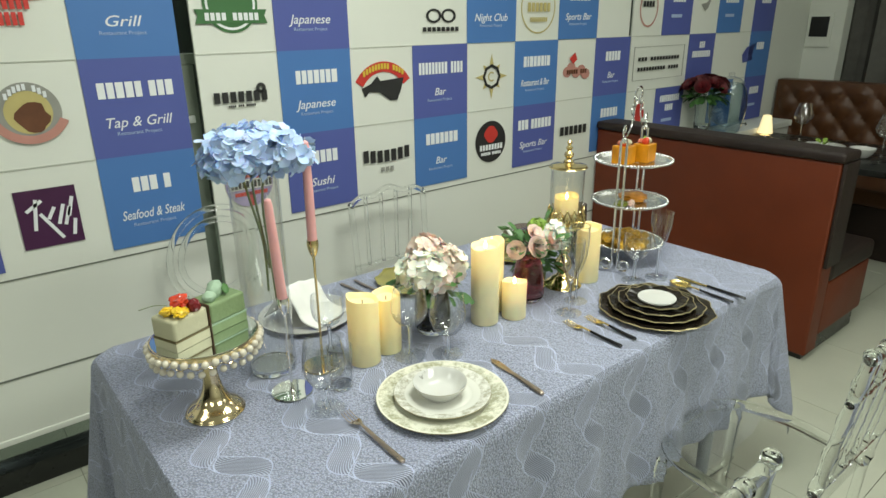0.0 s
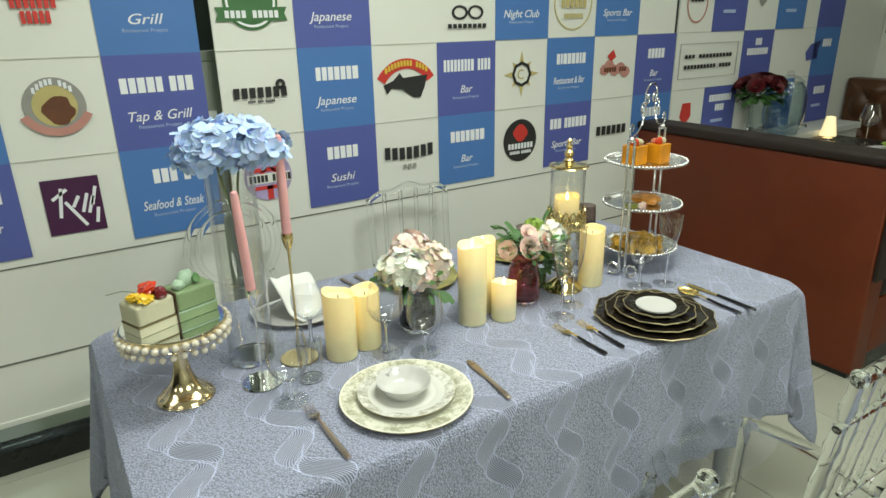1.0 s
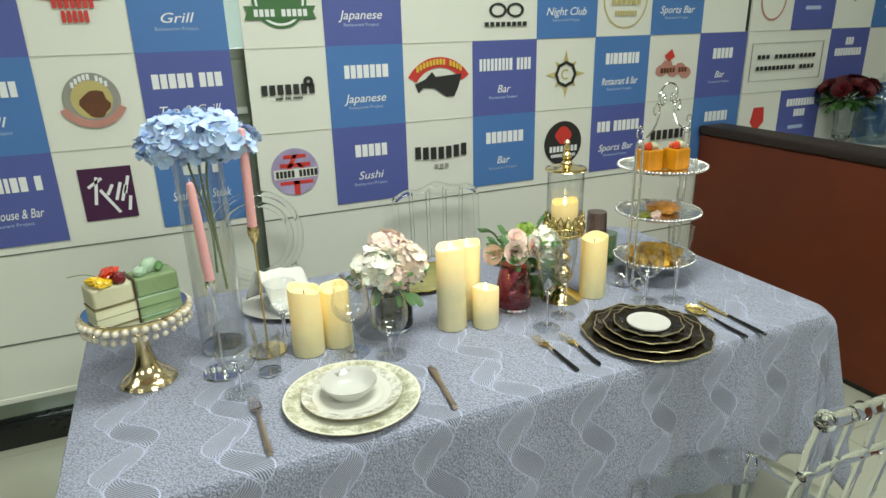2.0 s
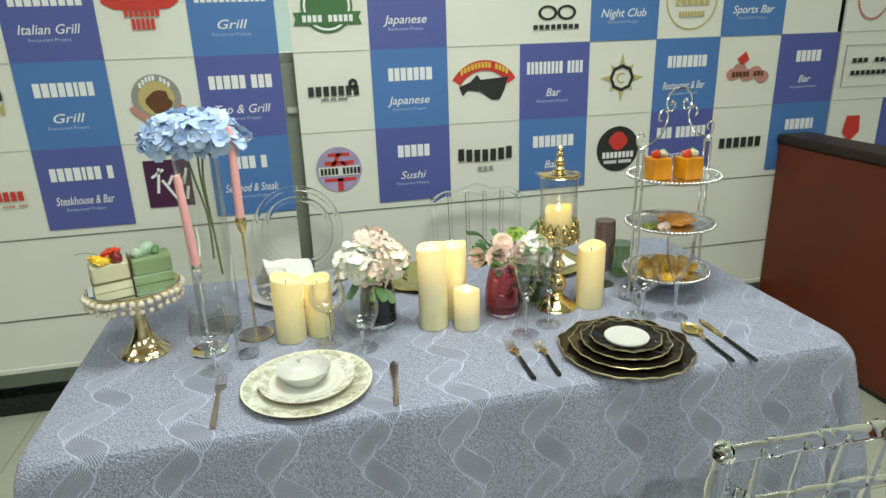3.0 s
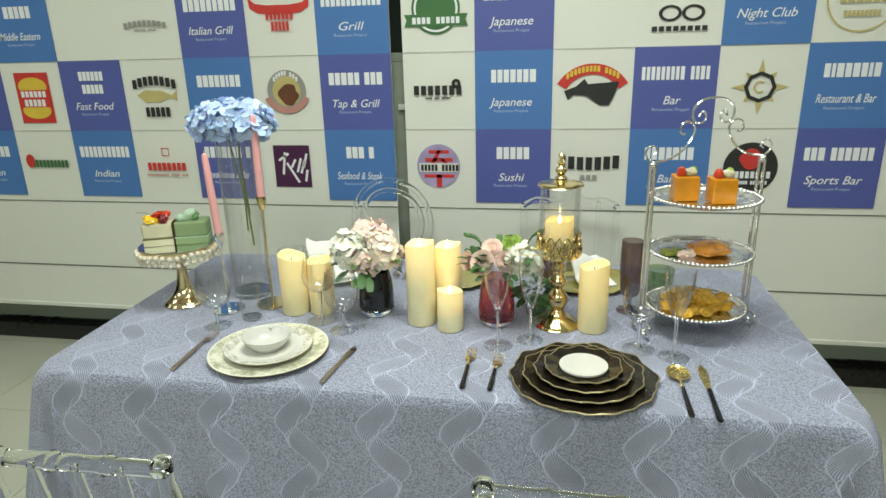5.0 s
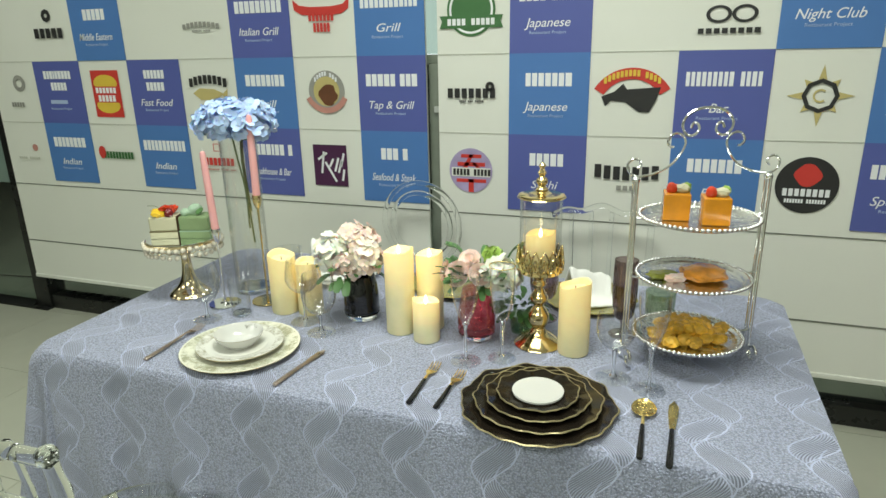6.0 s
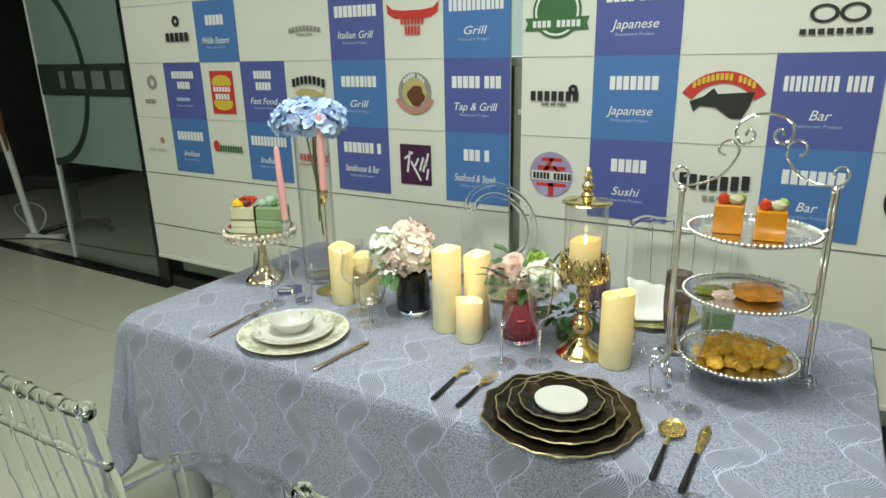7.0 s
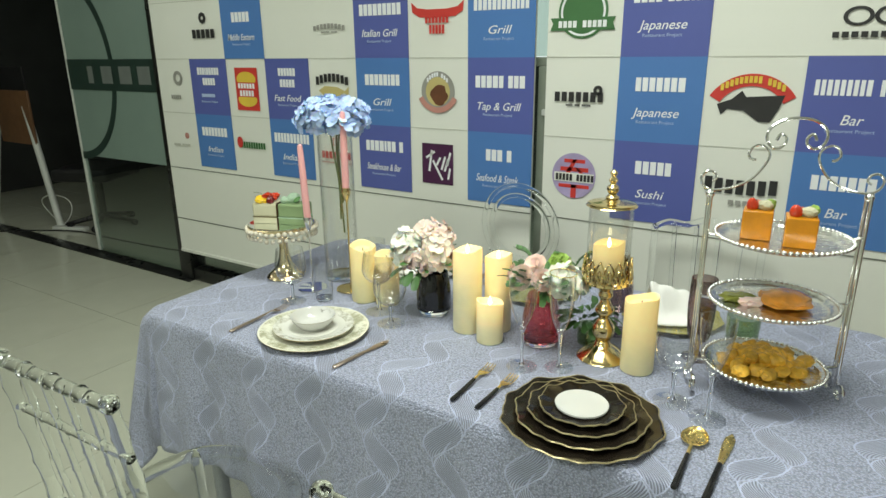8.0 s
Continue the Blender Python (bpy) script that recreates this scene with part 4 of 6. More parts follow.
# cake stand with pearls
def cake_stand(at):
    s = thing("cake_stand", "gold pedestal cake stand with mirror top and hanging pearls", "cake stand", at)
    part("pedestal", lathe(turned([(0.0, 0.0), (0.054, 0.0), (0.056, 0.005), (0.050, 0.012), (0.034, 0.026), (0.021, 0.050), (0.0145, 0.085),
                                    (0.0135, 0.120), (0.0165, 0.148), (0.024, 0.158), (0.024, 0.163), (0.0, 0.163)], 5), 48), PALEGOLD, s)
    part("tray", lathe([(0, 0.1625), (0.100, 0.1625), (0.1025, 0.164), (0.1025, 0.171), (0.100, 0.1725), (0, 0.1725)], 64), PALEGOLD, s)
    part("mirror_top", lathe([(0, 0.1726), (0.0985, 0.1726), (0.0985, 0.1742), (0, 0.1742)], 64), MIRROR, s, "round mirror inset")
    first = None
    for row, (n, r, z) in enumerate(((36, 0.1050, 0.161), (33, 0.1020, 0.141))):
        for i in range(n):
            a = 2 * math.pi * (i + 0.5 * row) / n
            if first is None:
                first = part("pearl", ball(0.0073, u=14, v=10), PEARL, s)
                o = first
            else:
                o = new("pearl", first.data)
                o.parent = s
            o.location = (r * math.cos(a), r * math.sin(a), z + 0.002 * math.sin(a * 7))
            o.scale = (1, 1, 1) if row == 0 else (0.93, 0.93, 0.93)
    part("link_wire", tube([(0.1030 * math.cos(a), 0.1030 * math.sin(a), 0.153 + 0.003 * math.sin(a * 22)) for a in np.linspace(0, 2 * math.pi, 133)[:-1]], 0.0011, 5, closed=True), PALEGOLD, s)
    return s


cake_stand(pose(0.350, 1.208, Z))
CZ = Z + 0.1743


def cake_slice(at, body, label, toppings, w=0.040):
    c = thing("cake_slice", label, "cake", at, "cake slices")
    d, h = 0.031, 0.063
    part("base_layer", box(-w, w, -d, d, 0, 0.020, 0.003), body, c)
    part("filling", box(-w - 0.0004, w + 0.0004, -d - 0.0004, d + 0.0004, 0.0192, 0.0222), MINT if body is CAKEG else CAKEL, c, "thin cream line" if body is CAKEG else "thin dark filling line", smooth=False)
    if body is CAKEG:
        part("side_coat", box(-w - 0.0035, -w - 0.0005, -d - 0.002, d + 0.001, 0, h + 0.003, 0.001), CHOC, c, "dark chocolate sheet on one side")
    upper = part("upper_layer", box(-w, w, -d, d, 0.0213, h, 0.007, seg=3), body, c)
    for nm, bm, mt, lb in toppings:
        part(nm, bm, mt, upper, lb)
    return c


ct = 0.063
cake_slice(pose(0.308, 1.200, CZ, 0, 0, 22), CAKEW, "cream-coloured square cake slice topped with yellow and red fruit", [
    ("fruit", blob(0.020, 0.014, 0.009, 0.45, pose(-0.012, -0.020, ct + 0.008, 20, 10, 20), seed=1), FRUITY, "yellow peach piece"),
    ("fruit", blob(0.018, 0.013, 0.009, 0.45, pose(-0.022, 0.004, ct + 0.008, 0, 15, 40), seed=4), FRUITY, "yellow peach piece"),
    ("fruit", blob(0.021, 0.016, 0.010, 0.45, pose(0.012, 0.012, ct + 0.012, 15, -20, 30), seed=2), FRUITR, "glossy red strawberry half"),
    ("fruit", blob(0.019, 0.015, 0.009, 0.45, pose(0.002, -0.002, ct + 0.018, -25, 15, 70), seed=7), FRUITR, "glossy red fruit"),
    ("berry", blob(0.012, 0.012, 0.013, 0.25, pose(0.018, -0.022, ct + 0.010), seed=3), FRUITD, "dark red raspberry"),
    ("stalk", tube(smoothline([(-0.015, 0.01, ct + 0.015), (-0.035, 0.018, ct + 0.022), (-0.06, 0.03, ct + 0.020)], 4), 0.0008, 5), STEM, ""),
])
cake_slice(pose(0.391, 1.229, CZ, 0, 0, 18), CAKEG, "green matcha square cake slice topped with pale green cream", [
    ("cream_curl", blob(0.022, 0.015, 0.017, 0.25, pose(-0.004, 0.0, ct + 0.012, 0, -25, 30), seed=5), MINT, "pale green cream curl"),
    ("cream_curl", blob(0.014, 0.012, 0.012, 0.2, pose(-0.026, -0.012, ct + 0.008), seed=6), MINT, "pale green cream curl"),
    ("leaf", blob(0.013, 0.008, 0.003, 0.1, pose(0.014, -0.010, ct + 0.012, 20, -30, 60), seed=8), LEAF, "small green leaf"),
], 0.043)


# candlesticks
def candlestick(at, base_mat, stem_mat, cup_z, base_r, lean, label):
    s = thing("candlestick", label, "candlestick", at, "taper candlesticks")
    part("base", lathe([(0, 0), (base_r, 0), (base_r + 0.001, 0.002), (base_r, 0.004), (0.006, 0.0045), (0, 0.0045)], 48), base_mat, s, "mirror-polished disc")
    part("stem", lathe(turned([(0.0055, 0.004), (0.0032, 0.02), (0.0026, cup_z * 0.5), (0.003, cup_z - 0.045), (0.0045, cup_z - 0.036)], 3), 14), stem_mat, s)
    part("cup", lathe(turned([(0.0, cup_z - 0.037), (0.0045, cup_z - 0.037), (0.0085, cup_z - 0.028), (0.0125, cup_z - 0.012), (0.0120, cup_z), (0.0105, cup_z), (0.0095, cup_z - 0.018), (0.0, cup_z - 0.022)], 3), 20), stem_mat, s)
    return s


def taper(at, h, label):
    c = thing("taper_candle", label, "candle", at, "taper candles")
    part("wax", lathe([(0, 0), (0.0098, 0), (0.0104, 0.01), (0.0098, h * 0.6), (0.0082, h - 0.012), (0.0066, h - 0.003), (0.003, h), (0, h)], 20), PINKWAX, c)
    part("wick", tube([(0, 0, h - 0.001), (0.0005, 0, h + 0.008)], 0.0007, 5), NAPKIN, c, "white cotton wick")
    return c


candlestick(pose(0.502, 1.168, Z), MIRROR, SILVER, 0.218, 0.043, 0, "slim silver candlestick on a mirrored disc base")
candlestick(pose(0.606, 1.222, Z), GOLD, GOLD, 0.305, 0.043, 0, "slim gold candlestick on a disc base")
taper(pose(0.502, 1.168, Z + 0.197, 0, -2.6, 0), 0.232, "pale pink taper candle leaning in the silver candlestick")
taper(pose(0.606, 1.222, Z + 0.284, 0, 0.5, 0), 0.235, "pale pink taper candle in the gold candlestick")


# ---- flowers ----
def petal(bm, m, length, width, cup, nl=3, nw=2):
    rows = []
    for i in range(nl + 1):
        t = i / nl
        w = width * (0.25 + 0.75 * math.sin(math.pi * (0.12 + 0.70 * t))) if i else width * 0.18
        rows.append([bm.verts.new(m @ Vector((length * t, w * (2 * j / nw - 1) / 2 , cup * length * (t * t) + 0.12 * w * (abs(2 * j / nw - 1)))))
                     for j in range(nw + 1)])
    for a, b in zip(rows, rows[1:]):
        for j in range(nw):
            bm.faces.new((a[j], a[j + 1], b[j + 1], b[j]))


def facing(p, n, spin=0.0):
    """A pose at p whose z axis points along n."""
    return Matrix.Translation(p) @ Vector(n).to_track_quat("Z", "Y").to_matrix().to_4x4() @ Matrix.Rotation(spin, 4, "Z")


def hydrangea(bm, c, rx, ry, rz, count, r, rng, low=-0.35):
    for i in range(count):
        z = low + (1 - low) * (i + 0.5) / count
        a = i * 2.39996 + rng.uniform(-0.2, 0.2)
        s = math.sqrt(max(1 - z * z, 0))
        k = rng.uniform(0.78, 1.12)
        d = Vector((s * math.cos(a), s * math.sin(a), z))
        p = Vector(c) + Vector((d.x * rx, d.y * ry, d.z * rz)) * k
        n = Vector((d.x / rx, d.y / ry, d.z / rz)).normalized() + Vector((rng.uniform(-0.55, 0.55), rng.uniform(-0.55, 0.55), rng.uniform(-0.3, 0.45)))
        m = facing(p, n, rng.uniform(0, 6.28))
        rr = r * rng.uniform(0.8, 1.15)
        for q in range(4):
            petal(bm, m @ Matrix.Rotation(q * math.pi / 2 + rng.uniform(-0.15, 0.15), 4, "Z") @ Matrix.Rotation(rng.uniform(-0.35, 0.05), 4, "Y"),
                  rr, rr * 1.05, rng.uniform(-0.25, 0.25))
    return bm


def rose_bloom(bm, c, n, r, rng):
    base = facing(c, n, rng.uniform(0, 6))
    for layer, (cnt, rad, tilt) in enumerate(((3, 0.42, 1.30), (5, 0.66, 1.05), (6, 0.90, 0.75), (7, 1.08, 0.40))):
        for i in range(cnt):
            a = 2 * math.pi * (i + 0.5 * layer) / cnt + rng.uniform(-0.15, 0.15)
            m = base @ Matrix.Rotation(a, 4, "Z") @ Matrix.Translation((rad * r * 0.18, 0, 0)) @ Matrix.Rotation(-tilt, 4, "Y")
            petal(bm, m, r * (0.75 + 0.12 * layer), r * (0.75 + 0.2 * layer), -0.25 + 0.1 * layer, 3, 4)
    return bm


def foliage(bm, c, count, spread, length, rng, up=0.4, droop=0.0):
    for i in range(count):
        a = rng.uniform(0, 6.283)
        d = Vector((math.cos(a), math.sin(a), rng.uniform(-0.5, 0.9) + up)).normalized()
        p = Vector(c) + Vector((d.x, d.y, d.z * 0.5)) * spread * rng.uniform(0.3, 1)
        side = d.to_track_quat("X", "Z").to_matrix().to_4x4()
        ln = length * rng.uniform(0.6, 1.2)
        petal(bm, Matrix.Translation(p) @ side @ Matrix.Rotation(rng.uniform(-0.6, 0.6), 4, "X"), ln, ln * 0.5, -0.25 - droop)
    return bm


rng = random.Random(5)
vase = thing("cylinder_vase", "tall clear glass cylinder vase holding flower stems", "vase", pose(0.516, 1.287, Z))
part("body", lathe([(0, 0), (0.050, 0), (0.0515, 0.003), (0.0515, 0.470), (0.0500, 0.4715), (0.0490, 0.470), (0.0490, 0.016), (0, 0.015)], 56), GLASS, vase)
part("base", lathe([(0, 0.001), (0.0485, 0.001), (0.0485, 0.0145), (0, 0.0135)], 48), SOLIDGL, vase)
blue = thing("hydrangea_bunch", "pale blue artificial hydrangea with bare green stems in the tall vase", "flowers", pose(0.518, 1.285, Z))
bm = hydrangea(bmesh.new(), (0, 0, 0.505), 0.086, 0.082, 0.040, 150, 0.0235, rng, -0.5)
hydrangea(bm, (-0.035, -0.02, 0.485), 0.068, 0.060, 0.038, 55, 0.0235, rng, -0.6)
hydrangea(bm, (0.05, -0.02, 0.485), 0.064, 0.058, 0.034, 46, 0.0235, rng, -0.6)
part("bloom", bm, BLUEPETAL, blue)
for x, y, z in ((-0.014, 0.004, 0.19), (0.012, -0.006, 0.15), (0.002, 0.012, 0.24)):
    part("stem", tube(smoothline([(x * 2.0, y * 2, 0.485), (x * 0.9, y, 0.40), (0.010 + x * 0.3, y * 0.5, 0.30), (0.014 + x * 0.6, y * 0.5, z)], 6), 0.0027, 8), STEM, blue)
part("leaf", foliage(bmesh.new(), (0, 0, 0.455), 10, 0.03, 0.04, rng), LEAF, blue, "small green leaves under the bloom")

bvase = thing("tumbler_vase", "black glass vase with thick clear base", "vase", pose(0.913, 1.202, Z))
part("base", lathe(turned([(0, 0), (0.036, 0), (0.040, 0.004), (0.0435, 0.018), (0, 0.018)], 3), 40), SOLIDGL, bvase, "thick clear glass base")
part("body", lathe(turned([(0, 0.0185), (0.0432, 0.0185), (0.0460, 0.034), (0.0465, 0.058), (0.0430, 0.092), (0.0375, 0.115), (0.0355, 0.115), (0.040, 0.09), (0.0, 0.07)], 4), 40), BLACKGL, bvase)
mixed = thing("hydrangea_posy", "white, peach and cream artificial hydrangea posy in the black vase", "flowers", pose(0.899, 1.190, Z - 0.008))
part("bloom", hydrangea(bmesh.new(), (-0.030, -0.028, 0.184), 0.044, 0.042, 0.046, 40, 0.022, rng), WHITEPETAL, mixed, "white hydrangea head")
part("bloom", hydrangea(bmesh.new(), (-0.036, 0.022, 0.172), 0.034, 0.036, 0.036, 24, 0.021, rng), WHITEPETAL, mixed, "white hydrangea head")
part("bloom", hydrangea(bmesh.new(), (0.008, 0.020, 0.214), 0.044, 0.042, 0.040, 38, 0.021, rng), PEACHPETAL, mixed, "peach pink hydrangea head")
part("bloom", hydrangea(bmesh.new(), (0.044, -0.016, 0.176), 0.043, 0.041, 0.048, 40, 0.021, rng), CREAMPETAL, mixed, "cream peach hydrangea head")
part("bloom", hydrangea(bmesh.new(), (0.004, -0.044, 0.160), 0.032, 0.030, 0.036, 22, 0.020, rng), PEACHPETAL, mixed, "peach pink hydrangea head")
part("leaf", foliage(bmesh.new(), (-0.005, -0.01, 0.150), 46, 0.082, 0.040, rng, 0.1), LEAF, mixed, "green leaves")

pvase = thing("tumbler_vase", "raspberry pink glass vase with thick clear base", "vase", pose(1.236, 1.176, Z))
part("base", lathe(turned([(0, 0), (0.034, 0), (0.039, 0.004), (0.042, 0.015), (0, 0.015)], 3), 40), SOLIDGL, pvase, "thick clear glass base")
part("body", lathe(turned([(0, 0.0155), (0.0415, 0.0155), (0.0450, 0.03), (0.0450, 0.06), (0.039, 0.10), (0.034, 0.122), (0.032, 0.122), (0.037, 0.10), (0.0425, 0.06), (0.042, 0.03), (0.0, 0.022)], 4), 40), PINKGL, pvase)
posy = thing("rose_posy", "pink rose and foliage posy in the pink glass vase", "flowers", pose(1.240, 1.174, Z))
for i, (p, n, r) in enumerate((((-0.030, -0.045, 0.172), (-0.2, -1, 0.5), 0.026), ((-0.068, -0.012, 0.165), (-1, -0.7, 0.4), 0.022), ((-0.012, -0.020, 0.198), (0.0, -0.8, 0.9), 0.022), ((0.020, -0.050, 0.178), (0.3, -1, 0.5), 0.022))):
    part("rose", rose_bloom(bmesh.new(), p, n, r, rng), PINKPETAL, posy, "pink artificial rose")
part("bloom", hydrangea(bmesh.new(), (0.064, -0.024, 0.168), 0.040, 0.036, 0.038, 34, 0.021, rng), WHITEPETAL, posy, "white ruffled bloom")
part("bud", hydrangea(bmesh.new(), (0.034, 0.010, 0.208), 0.022, 0.022, 0.018, 40, 0.009, rng), LIME, posy, "lime green bud")
part("leaf", foliage(bmesh.new(), (0.005, 0.0, 0.150), 90, 0.088, 0.034, rng, 0.35), LEAF, posy, "dark green leaves")
for (x, y, z), tip in (((-0.02, 0.02, 0.16), (-0.085, 0.03, 0.215)), ((0.05, 0.01, 0.16), (0.105, 0.02, 0.235))):
    bm = bmesh.new()
    line = smoothline([(x, y, z), ((x + tip[0]) / 2, (y + tip[1]) / 2, (z + tip[2]) / 2 + 0.02), tip], 7)
    tube(line, 0.0012, 5, bm)
    for i, q in enumerate(line[3:]):
        for s in (1, -1):
            petal(bm, Matrix.Translation(q) @ Matrix.Rotation(s * 1.1 + (0 if tip[0] > 0 else 3.14), 4, "Z") @ Matrix.Rotation(-0.5, 4, "Y"), 0.014, 0.006, 0.1)
    part("sprig", bm, LEAF, posy, "thin leafy sprig")
ivy = thing("ivy_glass", "green glass with trailing ivy leaves", "plant", pose(1.335, 1.235, Z))
part("holder", lathe([(0, 0), (0.026, 0), (0.030, 0.045), (0.028, 0.045), (0.024, 0.004), (0, 0.004)], 28), GREENGL, ivy)
part("leaf", foliage(bmesh.new(), (0, 0, 0.065), 60, 0.055, 0.032, rng, 0.1, 0.2), LEAF, ivy, "variegated green leaves")


# ---- pillar candles ----
def pillar(at, r, h, glow, label, lit, tilt=0.0, seed=0):
    c = thing("pillar_candle", label, "candle", at, "pillar candles")
    rg = random.Random(seed)
    ph = rg.uniform(0, 6)
    bm = bmesh.new()
    seg = 40
    prof = [(r * 0.97, 0), (r, 0.004), (r, h * 0.35), (r * 0.995, h * 0.7), (r, h - 0.006), (r * 0.985, h), (r * 0.90, h - 0.002), (r * 0.80, h - 0.012), (r * 0.4, h - 0.016)]
    rings = []
    for k, (rr, z) in enumerate(prof):
        row = []
        for i in range(seg):
            a = 2 * math.pi * i / seg
            dz = (0.0045 * math.sin(a + ph) + 0.0022 * math.sin(3 * a + ph) + tilt * math.cos(a)) * (1 if k >= 4 else 0) * (0.4 if k >= 7 else 1)
            w = 1 + 0.006 * math.sin(4 * a + k)
            row.append(bm.verts.new((rr * w * math.cos(a), rr * w * math.sin(a), z + dz)))
        rings.append(row)
    for a, b in zip(rings, rings[1:]):
        for i in range(seg):
            bm.faces.new((a[i], a[(i + 1) % seg], b[(i + 1) % seg], b[i]))
    bm.faces.new(rings[0][::-1])
    bm.faces.new(rings[-1])
    # Candles without a flame get emissive wax too, over their whole height.
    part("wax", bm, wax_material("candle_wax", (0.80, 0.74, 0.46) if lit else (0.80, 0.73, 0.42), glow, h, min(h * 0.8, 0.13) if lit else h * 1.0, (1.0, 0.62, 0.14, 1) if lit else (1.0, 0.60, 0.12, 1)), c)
    wick = part("wick", tube([(0, 0, h - 0.017), (0, 0, h - 0.006)], 0.0012, 6), BLACKH, c)
    if lit:
        part("flame", lathe(turned([(0, h - 0.008), (0.0035, h - 0.003), (0.0042, h + 0.003), (0.0022, h + 0.011), (0, h + 0.017)], 4), 14), FLAME, wick, "glowing flame-shaped tip", m=pose(0, 0, -0.004))
    return c


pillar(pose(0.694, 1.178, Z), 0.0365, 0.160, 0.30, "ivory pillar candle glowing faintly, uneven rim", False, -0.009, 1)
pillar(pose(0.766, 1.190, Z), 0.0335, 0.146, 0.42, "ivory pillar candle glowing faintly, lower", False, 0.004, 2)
pillar(pose(1.047, 1.151, Z), 0.0365, 0.212, 0.55, "tall ivory pillar candle, lit", True, 0.0, 3)
pillar(pose(1.110, 1.194, Z), 0.0335, 0.196, 0.55, "ivory pillar candle, lit, behind the tall one", True, 0.0, 4)
pillar(pose(1.126, 1.122, Z), 0.0325, 0.102, 0.55, "short ivory pillar candle, lit", True, 0.0, 5)
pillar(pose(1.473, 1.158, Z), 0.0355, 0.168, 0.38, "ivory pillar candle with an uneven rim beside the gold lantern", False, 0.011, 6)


# ---- gold lantern ----
def lantern(at):
    g = thing("candle_lantern", "ornate gold candle holder with glass chimney and gold finial lid", "lantern", at)
    part("base", lathe(turned([(0, 0), (0.052, 0), (0.054, 0.004), (0.046, 0.012), (0.034, 0.022), (0.020, 0.032), (0.014, 0.042), (0.0, 0.042)], 4), 44), GOLD, g)
    part("baluster", lathe(turned([(0.013, 0.040), (0.020, 0.048), (0.025, 0.062), (0.024, 0.076), (0.014, 0.092), (0.012, 0.098), (0.019, 0.108), (0.021, 0.118),
                                   (0.014, 0.130), (0.011, 0.140), (0.016, 0.150), (0.014, 0.160), (0.022, 0.170), (0.030, 0.176)], 4), 36), GOLD, g)
    gdish = part("dish", lathe([(0, 0.172), (0.030, 0.174), (0.046, 0.180), (0.047, 0.184), (0, 0.184)], 44), GOLD, g)
    n = 16
    R0 = 0.0505

    def wrap(u, w, a0):
        """A point of the basket's bulging wall, u along it and w above the table."""
        rr = R0 + 0.0035 * math.sin(math.pi * min(max((w - 0.176) / 0.052, 0), 1))
        return (rr * math.cos(a0 + u / R0), rr * math.sin(a0 + u / R0), w)

    for i in range(n):
        a0 = 2 * math.pi * i / n
        bm = bmesh.new()
        for loop in (((-0.0098, 0.184), (-0.0050, 0.206), (-0.0085, 0.220), (0.0, 0.238), (0.0085, 0.220), (0.0050, 0.206), (0.0098, 0.184)),
                     ((-0.0096, 0.190), (-0.0030, 0.196), (-0.0060, 0.207), (-0.0098, 0.203)), ((0.0096, 0.190), (0.0030, 0.196), (0.0060, 0.207), (0.0098, 0.203)),
                     ((-0.0035, 0.212), (0.0, 0.198), (0.0035, 0.212), (0.0, 0.222), (-0.0035, 0.212)), ((-0.0098, 0.214), (-0.006, 0.224), (-0.0098, 0.229))):
            tube(smoothline([wrap(u, w, a0) for u, w in loop], 3), 0.0019, 5, bm)
        ball(0.0026, Matrix.Translation(wrap(0, 0.2395, a0)), bm, 8, 6)
        part("filigree", bm, GOLD, gdish, "pierced gold scrollwork")
    for w in (0.193, 0.213):
        part("lace_ring", tube([wrap(0, w, a) for a in np.linspace(0, 2 * math.pi, 61)[:-1]], 0.0014, 5, closed=True), GOLD, gdish)
    part("band", lathe([(0.0485, 0.183), (0.051, 0.183), (0.051, 0.190), (0.0485, 0.190), (0.0485, 0.183)], 44), GOLD, g)
    part("chimney", lathe([(0.0452, 0.186), (0.0470, 0.186), (0.0470, 0.3545), (0.0452, 0.3545), (0.0452, 0.186)], 48), GLASS, g, "clear glass chimney")
    lid = part("lid", lathe(turned([(0, 0.355), (0.050, 0.355), (0.0515, 0.358), (0.048, 0.362), (0.020, 0.366), (0.012, 0.370), (0, 0.370)], 3), 44), GOLD, g)
    part("finial", lathe(turned([(0, 0.369), (0.012, 0.369), (0.014, 0.374), (0.008, 0.380), (0.013, 0.388), (0.012, 0.396), (0.006, 0.402), (0.010, 0.410), (0.005, 0.418),
                                 (0.008, 0.426), (0.0, 0.434)], 3), 24), GOLD, lid)
    return g


lantern(pose(1.387, 1.179, Z))
pillar(pose(1.387, 1.179, Z + 0.1845), 0.034, 0.088, 0.62, "short ivory candle, lit, inside the glass chimney", True, 0.0, 8)


